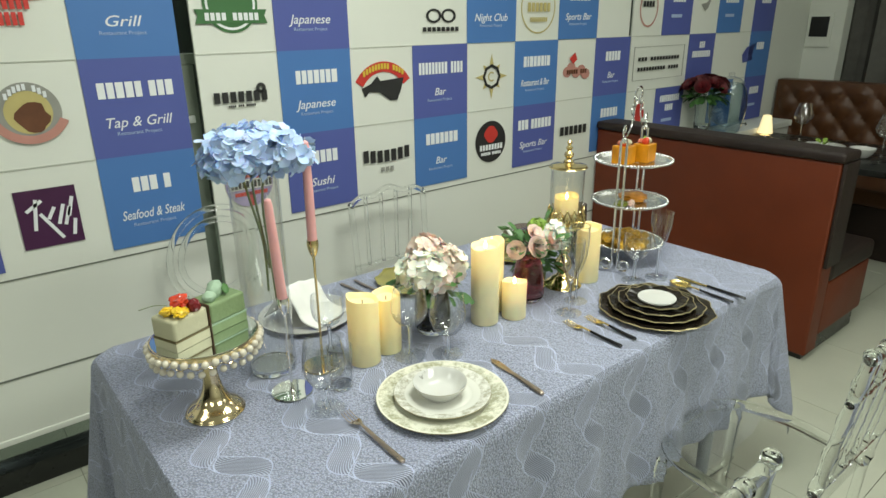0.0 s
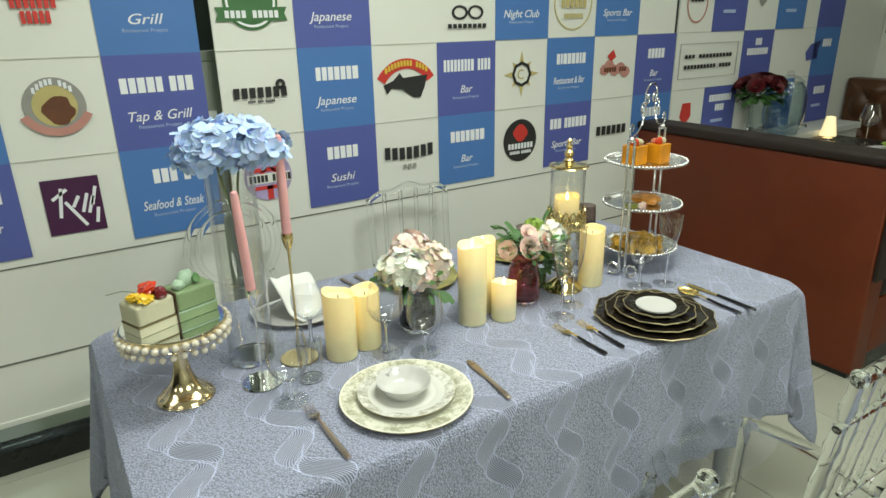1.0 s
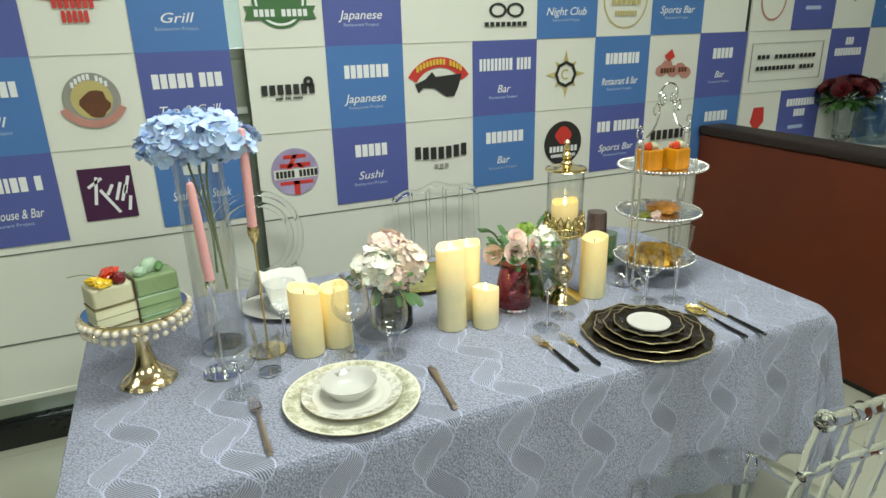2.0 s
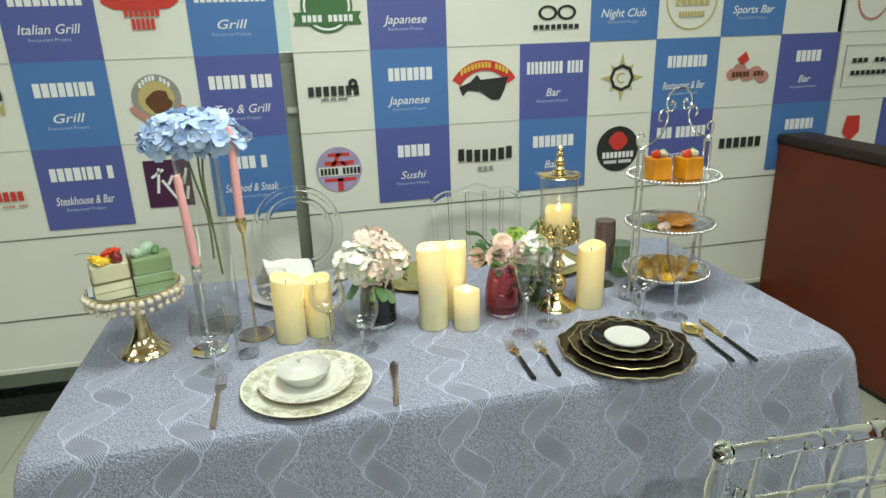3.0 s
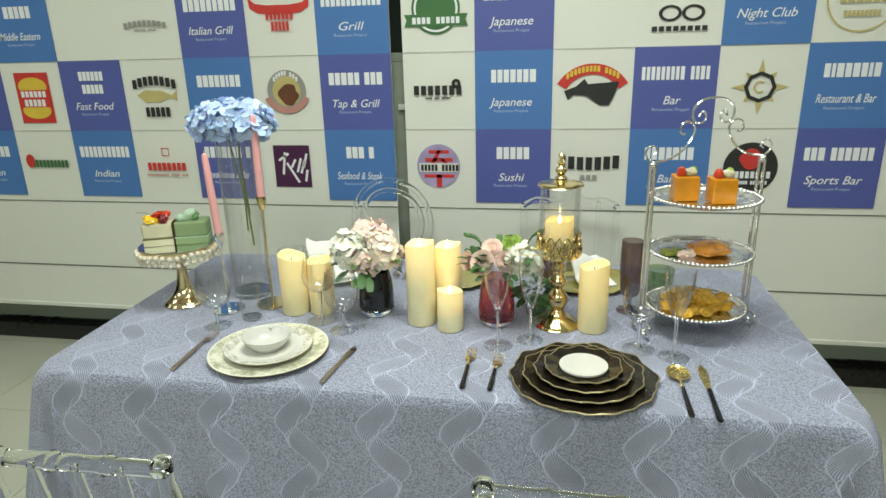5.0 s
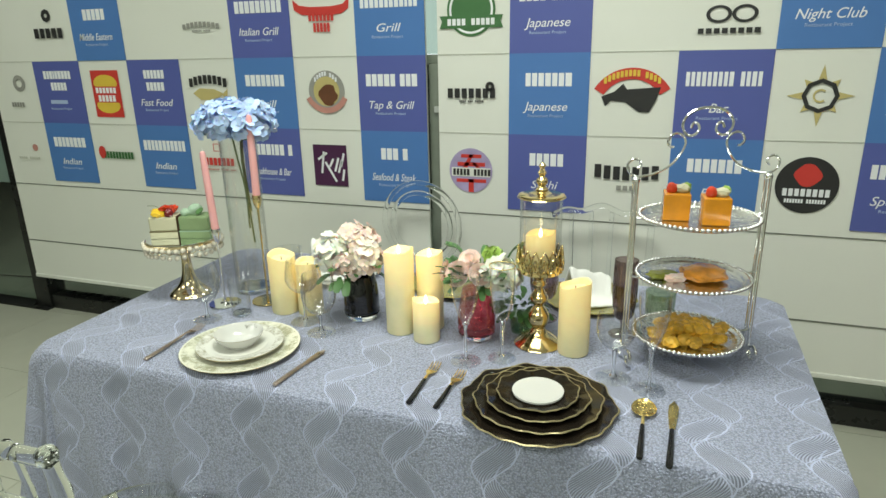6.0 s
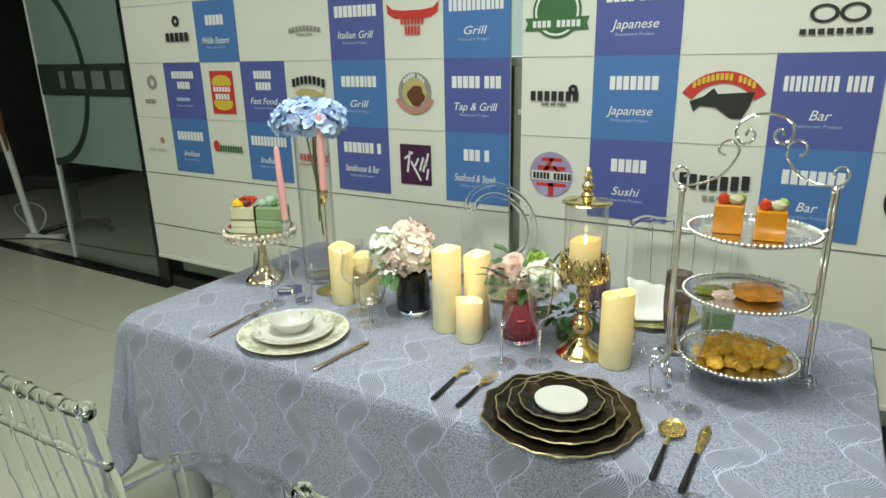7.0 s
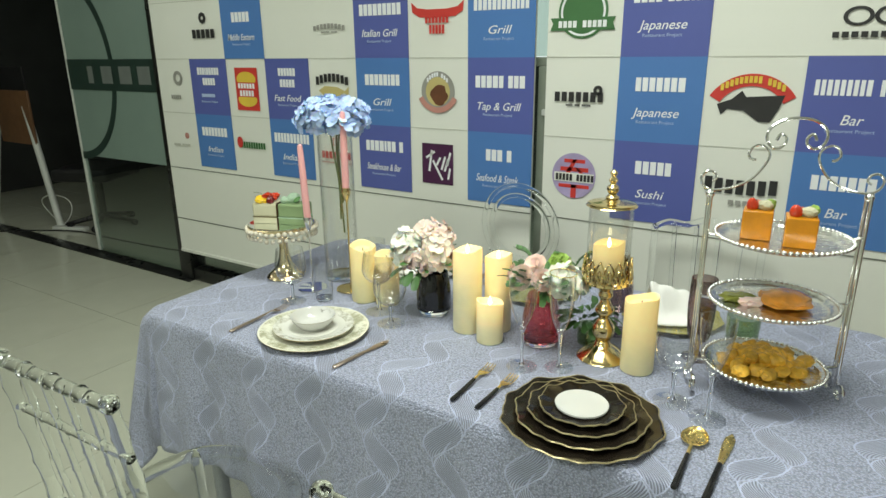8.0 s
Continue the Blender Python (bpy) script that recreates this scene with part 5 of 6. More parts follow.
# ---- three-tier stand ----
def tier_stand(at):
    s = thing("tier_stand", "silver three-tier serving stand with scrolled handle and beaded rims", "cake stand", at)
    H = 0.138
    for z, r in ((0.060, 0.113), (0.196, 0.115), (0.326, 0.118)):
        tray = part("tray", lathe(turned([(0, z - 0.006), (r * 0.78, z - 0.006), (r * 0.90, z - 0.001), (r, z + 0.004), (r, z + 0.006), (r * 0.90, z + 0.001), (r * 0.78, z - 0.004), (0, z - 0.004)], 3), 64), TRAYM, s)
        bm = bmesh.new()
        n = 72
        for i in range(n):
            a = 2 * math.pi * i / n
            ball(0.0046, Matrix.Translation((r * math.cos(a), r * math.sin(a), z + 0.005)), bm, 8, 6)
        tagged(part("beaded_rim", bm, SILVER, tray), kind="stuff")
        for sx in (-1, 1):
            part("bracket", tube([(sx * (r - 0.002), 0, z + 0.002), (sx * H, 0, z + 0.006)], 0.003, 8), SILVER, tray)
    for sx in (-1, 1):
        for sy in (-0.009, 0.009):
            part("post", tube([(sx * H, sy, 0.03), (sx * H, sy, 0.408)], 0.0036, 12), SILVER, s)
        for sy in (-1, 1):
            spiral = [(sx * H, sy * (0.027 + (0.020 - 0.0003 * k) * math.cos(math.pi + 0.25 * k)), 0.0245 + (0.020 - 0.0003 * k) * math.sin(math.pi + 0.25 * k)) for k in range(30)]
            part("scroll_foot", tube([(sx * H, sy * 0.009, 0.045)] + spiral, 0.0034, 8), SILVER, s)
        part("knob", ball(0.009, pose(sx * H, 0, 0.410)), SILVER, s)
        wire = [(-65, 66), (-71, 66), (-78, 74), (-74, 87), (-62, 93), (-48, 87), (-42, 73), (-50, 52), (-70, 28), (-100, 13), (-124, 8), (-140, 8), (-153, 17), (-157, 32), (-147, 43), (-134, 40), (-130, 30), (-137, 24)]
        part("scroll", tube(smoothline([(-sx * x / 1000, 0, 0.410 + z / 1000) for x, z in wire], 4), 0.0024, 8), SILVER, s)
    arch = [(34, 102), (28, 113), (19, 108), (18, 97), (28, 88), (42, 90), (51, 106), (46, 124), (26, 138), (0, 142)]
    loop = [(-x, z) for x, z in arch] + [(x, z) for x, z in arch[-2::-1]]
    part("handle", tube(smoothline([(x / 1000, 0, 0.410 + z / 1000) for x, z in loop], 5), 0.0027, 8), SILVER, s)
    return s


TA = 22.0
TM = pose(1.714, 1.193, Z, 0, 0, TA)
tier_stand(TM)


def glaze_cake(m, seed):
    c = thing("cube_cake", "orange glazed cube cake topped with strawberry, cream and kiwi pieces", "cake", m, "cube cakes")
    cube = part("body", box(-0.0265, 0.0265, -0.0265, 0.0265, 0, 0.056, 0.003, seg=3), ORANGE, c)
    part("cream", blob(0.014, 0.012, 0.010, 0.25, pose(0.009, -0.004, 0.064), seed=seed), CAKEW, cube, "pale cream dot")
    part("fruit", lathe(turned([(0, -0.010), (0.010, -0.008), (0.011, 0.0), (0.006, 0.010), (0, 0.014)], 3), 14, m=pose(-0.012, -0.008, 0.066, 18, -24, 30)), FRUITR, cube, "red strawberry half")
    part("fruit", blob(0.012, 0.008, 0.008, 0.35, pose(-0.004, 0.013, 0.062, 10, 20, 50), seed=seed + 3), FRUITP, cube, "pink grapefruit piece")
    part("fruit", blob(0.010, 0.006, 0.011, 0.35, pose(0.018, 0.010, 0.064, 0, 30, 0), seed=seed + 4), LIME, cube, "green kiwi piece")
    return c


glaze_cake(pose(1.668, 1.197, Z + 0.3225, 0, 0, 4), 11)
glaze_cake(pose(1.743, 1.175, Z + 0.3225, 0, 0, 7), 17)
bun = thing("pastry", "round glazed brown pastry on the middle tray", "pastry", TM @ pose(0.022, -0.004, 0.1925))
part("dough", blob(0.048, 0.045, 0.016, 0.24, pose(0, 0, 0.013), seed=3), PASTRY, bun)
sw = thing("pastry", "green and pink filled pastry piece on the middle tray", "pastry", TM @ pose(-0.055, 0.0, 0.1925))
part("dough", blob(0.034, 0.022, 0.008, 0.45, pose(-0.004, 0.012, 0.007), seed=9), OLIVEG, sw, "green glazed piece")
part("filling", blob(0.024, 0.011, 0.009, 0.45, pose(0.014, -0.014, 0.008), seed=10), PINKPETAL, sw, "pink piece")
rg = random.Random(3)
fr_mesh = [None, None, None]
for i in range(34):
    a, rr = i * 2.4, 0.084 * math.sqrt((i % 22 + 0.4) / 22)
    lift = 0.0 if i < 22 else 0.015
    if lift:
        rr *= 0.6
    m = TM @ pose(rr * math.cos(a), rr * math.sin(a) * 0.85, 0.0565 + lift, rg.uniform(-20, 20), rg.uniform(-20, 20), rg.uniform(0, 360))
    t3 = thing("fritter", "golden brown fried fritter on the lowest tray", "pastry", m, "fritters")
    k = i % 3
    if fr_mesh[k] is None:
        fr_mesh[k] = part("crust", blob(0.0178, 0.0150, 0.0120, 0.30, pose(0, 0, 0.012), seed=20 + k), FRITTER, t3).data
    else:
        new("crust", fr_mesh[k]).parent = t3


# ---- plates and cutlery ----
def plate(at, r, rise, material, label, group, rimmat=None, well=0.62, name="plate"):
    p = thing(name, label, "plate", at, group)
    part("dish", lathe(turned([(0, 0.001), (r * 0.52, 0.0), (r * 0.58, 0.002), (r * well, 0.004), (r * 0.97, rise), (r, rise + 0.0015), (r * 0.97, rise + 0.0025), (r * well, 0.0075), (r * 0.55, 0.0055), (0, 0.005)], 3), 72), material, p)
    if rimmat:
        part("rim_line", tube([(r * math.cos(a), r * math.sin(a), rise + 0.0015) for a in np.linspace(0, 2 * math.pi, 73)[:-1]], 0.0011, 6, closed=True), rimmat, p, "thin metallic rim line")
    return p


P1 = (0.727, 0.934)
plate(pose(*P1, Z), 0.137, 0.012, FLORAL1, "ivory charger plate with grey-green floral rim", "floral plates", GOLDRIM, 0.66)
plate(pose(*P1, Z + 0.0085), 0.100, 0.012, FLORAL2, "ivory side plate with floral border", "floral plates", GOLDRIM, 0.66)
bowl = thing("bowl", "small white porcelain bowl with a grey floral sprig inside", "bowl", pose(P1[0] - 0.004, P1[1] + 0.003, Z + 0.0145))
part("dish", lathe(turned([(0, 0), (0.032, 0), (0.034, 0.003), (0.043, 0.010), (0.0540, 0.025), (0.0560, 0.030), (0.0545, 0.0305), (0.041, 0.013), (0.028, 0.006), (0, 0.005)], 4), 56), PORCELAIN, bowl)
part("rim_line", tube([(0.0555 * math.cos(a), 0.0555 * math.sin(a), 0.0303) for a in np.linspace(0, 2 * math.pi, 57)[:-1]], 0.0008, 5, closed=True), GOLDRIM, bowl, "thin gold rim line")
sprig = bmesh.new()
for i in range(7):
    a = 1.35 + 0.10 * i
    petal(sprig, facing((0.0505 * math.cos(a), 0.0505 * math.sin(a), 0.0250), (-math.cos(a), -math.sin(a), 0.8), i), 0.008, 0.005, 0.0)
part("floral_sprig", sprig, INKGREY, bowl, "grey floral sprig")


def scallop_plate(at, r, label, bev):
    p = thing("scalloped_plate", label, "plate", at, "stacked black plates")
    seg = 96

    def rad(a, k):
        w = 1 + 0.020 * math.cos(10 * a) + 0.012 * math.cos(20 * a + 0.6) + 0.008 * math.cos(5 * a)
        return r * (k * (1 + (w - 1) * max(0, (k - 0.6) / 0.4)))

    prof = [(0.0, 0.001), (0.55, 0.0), (0.62, 0.002), (0.985, 0.011), (1.0, 0.0125), (0.985, 0.0135), (0.955, 0.0125), (0.66, 0.0075), (0.60, 0.0055), (0.0, 0.005)]

    def build(items):
        bm = bmesh.new()
        rings = []
        for k, z in items:
            if k == 0:
                rings.append([bm.verts.new((0, 0, z))])
            else:
                rings.append([bm.verts.new((rad(a, k) * math.cos(a), rad(a, k) * math.sin(a), z + (0.002 * math.cos(10 * a) if k > 0.9 else 0))) for a in (2 * math.pi * i / seg for i in range(seg))])
        for a, b in zip(rings, rings[1:]):
            for i in range(seg):
                j = (i + 1) % seg
                f = list(dict.fromkeys([a[i % len(a)], a[j % len(a)], b[j % len(b)], b[i % len(b)]]))
                bm.faces.new(f)
        return bm
    part("dish", build(prof), BLACKPL, p)
    part("rim", build([(0.975, 0.0102), (1.0, 0.0115), (1.006, 0.0128), (0.995, 0.0146), (bev, 0.0142), (bev, 0.0125), (0.975, 0.0102)]), GOLDRIM, p, "worn gold scalloped rim")
    return p


P2 = (1.442, 0.898)
for i, (r, rot) in enumerate(((0.150, 4), (0.124, 15), (0.100, 2), (0.079, 21))):
    scallop_plate(pose(*P2, Z + 0.0085 * i, 0, 0, rot), r, ("large ", "medium ", "", "small ")[i] + "black scalloped plate with worn gold rim, stacked", 0.987 - 0.003 * i)
cap = thing("plate", "tiny round white porcelain plate on the black stack", "plate", pose(P2[0] + 0.001, P2[1] - 0.001, Z + 0.034))
part("dish", lathe(turned([(0, 0), (0.045, 0), (0.049, 0.003), (0.050, 0.0045), (0.048, 0.0052), (0.040, 0.004), (0, 0.0035)], 3), 48), PORCELAIN, cap)


def lay(tip, end):
    """A pose on the cloth with +x from the handle's end to the tip."""
    d = Vector((tip[0] - end[0], tip[1] - end[1], 0))
    return pose(end[0], end[1], Z, 0, 0, math.degrees(math.atan2(d.y, d.x))), d.length


def strip(stations, bm=None):
    """A flattened bar: stations of (x, half width, half thickness, z)."""
    bm = bm or bmesh.new()
    rings = []
    for x, w, t, z in stations:
        rings.append([bm.verts.new((x, w * math.cos(a), z + t * math.sin(a))) for a in (2 * math.pi * k / 10 for k in range(10))])
    for a, b in zip(rings, rings[1:]):
        for k in range(10):
            bm.faces.new((a[k], a[(k + 1) % 10], b[(k + 1) % 10], b[k]))
    bm.faces.new(rings[0][::-1])
    bm.faces.new(rings[-1])
    return bm


def fork(tip, end, metal, handle, label):
    m, n = lay(tip, end)
    f = thing("fork", label, "fork", m, "forks")
    hx = n * (0.52 if handle is not metal else 0.60)
    part("handle", strip([(0, 0.0045, 0.003, 0.0036), (0.004, 0.0058, 0.0036, 0.004), (hx * 0.6, 0.0050, 0.0034, 0.005), (hx, 0.0040, 0.0030, 0.0075)]), handle, f)
    nx = n - 0.052
    neck = part("neck", strip([(hx - 0.001, 0.0036, 0.0024, 0.0075), (nx - 0.012, 0.0028, 0.0016, 0.009), (nx, 0.0085, 0.0010, 0.0065), (nx + 0.010, 0.0118, 0.0009, 0.0045), (nx + 0.014, 0.0122, 0.0009, 0.0042)]), metal, f)
    for k in range(4):
        y = -0.0102 + 0.0068 * k
        part("tine", tube(smoothline([(nx + 0.011, y, 0.0045), (nx + 0.028, y * 0.98, 0.0035), (n - 0.001, y * 0.92, 0.0075)], 4), [0.00115] * 8 + [0.0006], 6), metal, neck)
    return f


def knife(tip, end, metal, handle, label):
    m, n = lay(tip, end)
    f = thing("knife", label, "knife", m, "knives")
    hx = n * 0.52
    part("handle", strip([(0, 0.0045, 0.003, 0.0036), (0.004, 0.0060, 0.0038, 0.0042), (hx * 0.6, 0.0054, 0.0036, 0.0042), (hx, 0.0046, 0.0032, 0.0042)]), handle, f)
    part("blade", strip([(hx - 0.001, 0.0040, 0.0024, 0.0040), (hx + 0.012, 0.0058, 0.0013, 0.0032), (n * 0.80, 0.0095, 0.0009, 0.0028), (n * 0.92, 0.0088, 0.0007, 0.0026), (n, 0.0012, 0.0005, 0.0026)]), metal, f)
    return f


fork((0.544, 1.023), (0.545, 0.822), BRONZE, BRONZE, "bronze-toned dinner fork beside the floral plate")
knife((0.919, 0.990), (0.899, 0.811), BRONZE, BRONZE, "bronze-toned dinner knife beside the floral plate")
fork((1.196, 1.006), (1.197, 0.829), CUTGOLD, BLACKH, "gold fork with a black handle")
fork((1.261, 0.988), (1.254, 0.829), CUTGOLD, BLACKH, "smaller gold fork with a black handle")
knife((1.695, 0.994), (1.688, 0.772), CUTGOLD, BLACKH, "gold knife with a black handle")
m, n = lay((1.640, 0.975), (1.640, 0.783))
spoon = thing("spoon", "gold spoon with a black handle", "spoon", m)
part("handle", strip([(0, 0.0045, 0.003, 0.0036), (0.004, 0.0058, 0.0036, 0.004), (0.065, 0.0050, 0.0034, 0.005), (0.10, 0.0040, 0.0030, 0.0075)]), BLACKH, spoon)
part("neck", strip([(0.099, 0.0036, 0.0024, 0.0075), (n - 0.058, 0.0026, 0.0018, 0.009), (n - 0.048, 0.0040, 0.0014, 0.0085)]), CUTGOLD, spoon)
bm = bmesh.new()
res = bmesh.ops.create_uvsphere(bm, u_segments=24, v_segments=12, radius=1)
bmesh.ops.delete(bm, geom=[w for w in bm.verts if w.co.z > 0.05], context="VERTS")
for w in bm.verts:
    w.co = Vector((n - 0.030 + w.co.x * 0.0325, w.co.y * 0.0235 * (1 - 0.18 * w.co.x), 0.0095 + w.co.z * 0.008))
bb = part("bowl", bm, CUTGOLD, spoon)
so = bb.modifiers.new("thickness", "SOLIDIFY")
so.thickness = 0.0009


# ---- place settings on the far side ----
def napkin(at, w, label, seed):
    nk = thing("napkin", label, "napkin", at, "folded napkins")
    bm = bmesh.new()
    N = 20
    prof = smoothline([(0, -0.55 * w, 0.006), (0, -0.30 * w, 0.016), (0, -0.16 * w, 0.25 * w), (0, 0.02 * w, 0.52 * w), (0, 0.10 * w, 0.53 * w), (0, 0.20 * w, 0.32 * w), (0, 0.42 * w, 0.012)], 4)
    g = []
    for i in range(N + 1):
        f = i / N - 0.5
        row = []
        for k, q in enumerate(prof):
            dx = 0.010 * noise.noise(Vector((k * 0.21 + seed, f * 3, seed)))
            dz = (0.010 * noise.noise(Vector((f * 5 + seed, k * 0.15, 2.0 * seed))) - 0.030 * f) * min(1, q[2] / 0.05)
            row.append(bm.verts.new((f * w * (0.80 + 0.10 * k / len(prof)) + dx, q[1] + 0.5 * dx, max(0.004, q[2] + dz))))
        g.append(row)
    for i in range(N):
        for j in range(len(prof) - 1):
            bm.faces.new((g[i][j], g[i + 1][j], g[i + 1][j + 1], g[i][j + 1]))
    o = part("fold", bm, NAPKIN, nk)
    so = o.modifiers.new("thickness", "SOLIDIFY")
    so.thickness, so.offset = 0.004, 1
    return nk


plate(pose(0.700, 1.475, Z), 0.125, 0.012, mat("glass_plate_grey", (0.50, 0.50, 0.48), 0.1, var=0.1, coat=0.5), "grey rimmed glass plate under a folded napkin", "far-side plates", SILVER)
napkin(pose(0.690, 1.470, Z + 0.008, 0, 0, 25), 0.165, "white napkin folded on a glass plate", 1)
OLIVE = mat("olive_gold_glaze", (0.30, 0.27, 0.07), 0.2, var=0.3, coat=0.4)
p = scallop_plate(pose(1.470, 1.480, Z), 0.125, "olive gold leaf-shaped plate under a folded napkin", 0.93)
for ch in p.children:
    ch.data.materials[0] = OLIVE
napkin(pose(1.472, 1.470, Z + 0.008, 0, 0, 28), 0.135, "white napkin folded on an olive gold plate", 2)
p = scallop_plate(pose(1.075, 1.480, Z), 0.125, "olive gold leaf-shaped plate beside the candles", 0.93)
for ch in p.children:
    ch.data.materials[0] = OLIVE
fork((0.900, 1.440), (0.885, 1.610), BRONZE, BRONZE, "bronze-toned fork on the far side of the table")
fork((0.935, 1.435), (0.930, 1.605), BRONZE, BRONZE, "bronze-toned fork on the far side of the table")


# ---- clear chairs ----
def bar(pts, r, knots, bm=None):
    """A bamboo-like bar with raised rings."""
    P = [Vector(q) for q in pts]
    line, rad = [], []
    for k in range(41):
        t = k / 40 * (len(P) - 1)
        i = min(int(t), len(P) - 2)
        line.append(P[i].lerp(P[i + 1], t - i))
        near = min(abs(k / 40 - q) for q in knots) if knots else 1
        rad.append(r * (1.28 if near < 0.014 else 1.0))
    return tube(line, rad, 12, bm)


def bamboo_chair(at, label):
    """Back along y = 0, seat towards +y; 0.33 m between the back posts."""
    c = thing("chair", label, "chair", at, "clear bamboo chairs")
    W, ZS, ZT = 0.172, 0.455, 0.895
    for sx in (-1, 1):
        part("back_post", bar([(sx * (W + 0.012), 0.075, 0.0), (sx * W, 0.055, ZS), (sx * (W - 0.004), 0.0, ZT)], 0.0120, (0.25, 0.52, 0.62, 0.72, 0.83, 0.93)), ACRYL, c)
        part("post_cap", lathe([(0, ZT - 0.012), (0.0145, ZT - 0.012), (0.0155, ZT - 0.006), (0.0155, ZT + 0.004), (0.012, ZT + 0.009), (0, ZT + 0.010)], 20), ACRYL, c, m=pose(sx * (W - 0.004), 0, 0))
        part("front_leg", bar([(sx * (W + 0.02), 0.40, 0.0), (sx * (W + 0.015), 0.385, ZS - 0.02)], 0.0135, (0.3, 0.6, 0.92)), ACRYL, c)
        part("side_rail", bar([(sx * (W + 0.008), 0.07, 0.20), (sx * (W + 0.016), 0.39, 0.20)], 0.008, (0.5,)), ACRYL, c)
    part("top_rail", bar([(-W, 0.0, ZT - 0.008), (W, 0.0, ZT - 0.008)], 0.0125, (0.25, 0.5, 0.75)), ACRYL, c)
    part("cross_rail", bar([(-W, 0.016, ZT - 0.115), (W, 0.016, ZT - 0.115)], 0.008, (0.25, 0.5, 0.75)), ACRYL, c)
    part("cross_rail", bar([(-W, 0.045, 0.545), (W, 0.045, 0.545)], 0.0095, (0.25, 0.5, 0.75)), ACRYL, c)
    part("front_rail", bar([(-W - 0.015, 0.39, 0.24), (W + 0.015, 0.39, 0.24)], 0.008, (0.33, 0.66)), ACRYL, c)
    for k in range(4):
        x = -W + 2 * W * (k + 1) / 5
        part("spindle", bar([(x, 0.044, 0.55), (x, 0.002, ZT - 0.015)], 0.0058, (0.2, 0.4, 0.6, 0.8)), ACRYL, c)
    seat = smoothline([(-W - 0.005, 0.055, ZS), (-W - 0.03, 0.22, ZS), (-W - 0.005, 0.36, ZS), (-0.10, 0.425, ZS), (0, 0.438, ZS), (0.10, 0.425, ZS), (W + 0.005, 0.36, ZS), (W + 0.03, 0.22, ZS), (W + 0.005, 0.055, ZS)], 6)
    part("seat_frame", tube(seat, 0.016, 12), ACRYL, c)
    bm = bmesh.new()
    top = [bm.verts.new((q.x * 0.94, 0.05 + (q.y - 0.05) * 0.95, ZS + 0.004)) for q in seat]
    bot = [bm.verts.new((q.x * 0.94, 0.05 + (q.y - 0.05) * 0.95, ZS - 0.004)) for q in seat]
    bm.faces.new(top)
    bm.faces.new(bot[::-1])
    for i in range(len(top)):
        j = (i + 1) % len(top)
        bm.faces.new((top[i], bot[i], bot[j], top[j]))
    part("seat_pan", bm, GLASS, c)
    return c


front = bamboo_chair(pose(0.690, 0.333, 0, 0, 0, 1.5), "clear acrylic bamboo-style chair pushed under the cloth")
copy_thing(front, pose(1.465, 0.350, 0, 0, 0, -1.0))

ghost = thing("chair", "clear acrylic chair with an oval ring back behind the table", "chair", pose(0.712, 2.150, 0, 0, 0, 180), "clear ghost chairs")
for r in (0.166, 0.128):
    part("back_ring", tube([(r * 0.98 * math.cos(a), 0.02 * math.sin(a), 0.735 + r * 1.08 * math.sin(a)) for a in np.linspace(0, 2 * math.pi, 61)[:-1]], 0.0105, 10, closed=True), GHOST, ghost)
part("seat", box(-0.20, 0.20, 0.02, 0.41, 0.435, 0.462, 0.010), GLASS, ghost)
for x in (-0.175, 0.175):
    for y in (0.04, 0.385):
        part("leg", tube([(x * 1.05, y, 0), (x, y, 0.434)], [0.013, 0.018], 12), GHOST, ghost)
    part("back_stile", tube(smoothline([(x, 0.03, 0.45), (x * 0.9, 0.01, 0.54), (x * 0.72, 0.0, 0.62)], 5), 0.011, 10), GHOST, ghost)

ghost2 = thing("chair", "clear acrylic chair with a wavy-topped square back behind the table", "chair", pose(1.43, 2.145, 0, 0, 0, 180), "clear ghost chairs")
part("top_rail", tube(smoothline([(-0.18, 0, 0.815), (-0.13, 0, 0.840), (-0.07, 0, 0.838), (0, 0, 0.862), (0.07, 0, 0.838), (0.13, 0, 0.840), (0.18, 0, 0.815)], 6), 0.011, 10), GHOST, ghost2)
part("low_rail", tube([(-0.17, 0, 0.55), (0.17, 0, 0.55)], 0.009, 10), GHOST, ghost2)
for x in (-0.178, 0.178):
    part("back_post", tube([(x * 0.95, 0.04, 0.0), (x * 0.97, 0.03, 0.45), (x, 0, 0.82)], 0.012, 10), GHOST, ghost2)
    part("leg", tube([(x, 0.38, 0), (x * 0.97, 0.37, 0.434)], [0.012, 0.017], 12), GHOST, ghost2)
for x in (-0.105, -0.035, 0.035, 0.105):
    part("spindle", tube([(x, 0, 0.55), (x * 1.05, 0, 0.838)], 0.008, 8), GHOST, ghost2)
part("seat", box(-0.19, 0.19, 0.02, 0.40, 0.435, 0.462, 0.010), GLASS, ghost2)


# ---- booth corner ----
ledge = slab("window_ledge", 3.06, 4.84, 2.02, 2.24, 0.76, 0.80, WHITEPL, 0.004)
ledge["label"] = "white ledge below the banner"
slab("ledge_front", 3.56, 4.84, 2.04, 2.22, 0, 0.759, WHITEPL)["label"] = "white panel under the ledge"
LZ = 0.801
rvase = thing("crystal_vase", "cut crystal vase holding dark red roses", "vase", pose(3.80, 2.13, LZ))
part("body", lathe(turned([(0, 0), (0.05, 0), (0.052, 0.004), (0.048, 0.06), (0.052, 0.14), (0.062, 0.215), (0.059, 0.215), (0.048, 0.14), (0.044, 0.06), (0, 0.012)], 4), 12), SOLIDGL, rvase, smooth=False)
roses = thing("rose_bunch", "bunch of dark red roses with green leaves in a crystal vase", "flowers", pose(3.80, 2.13, LZ))
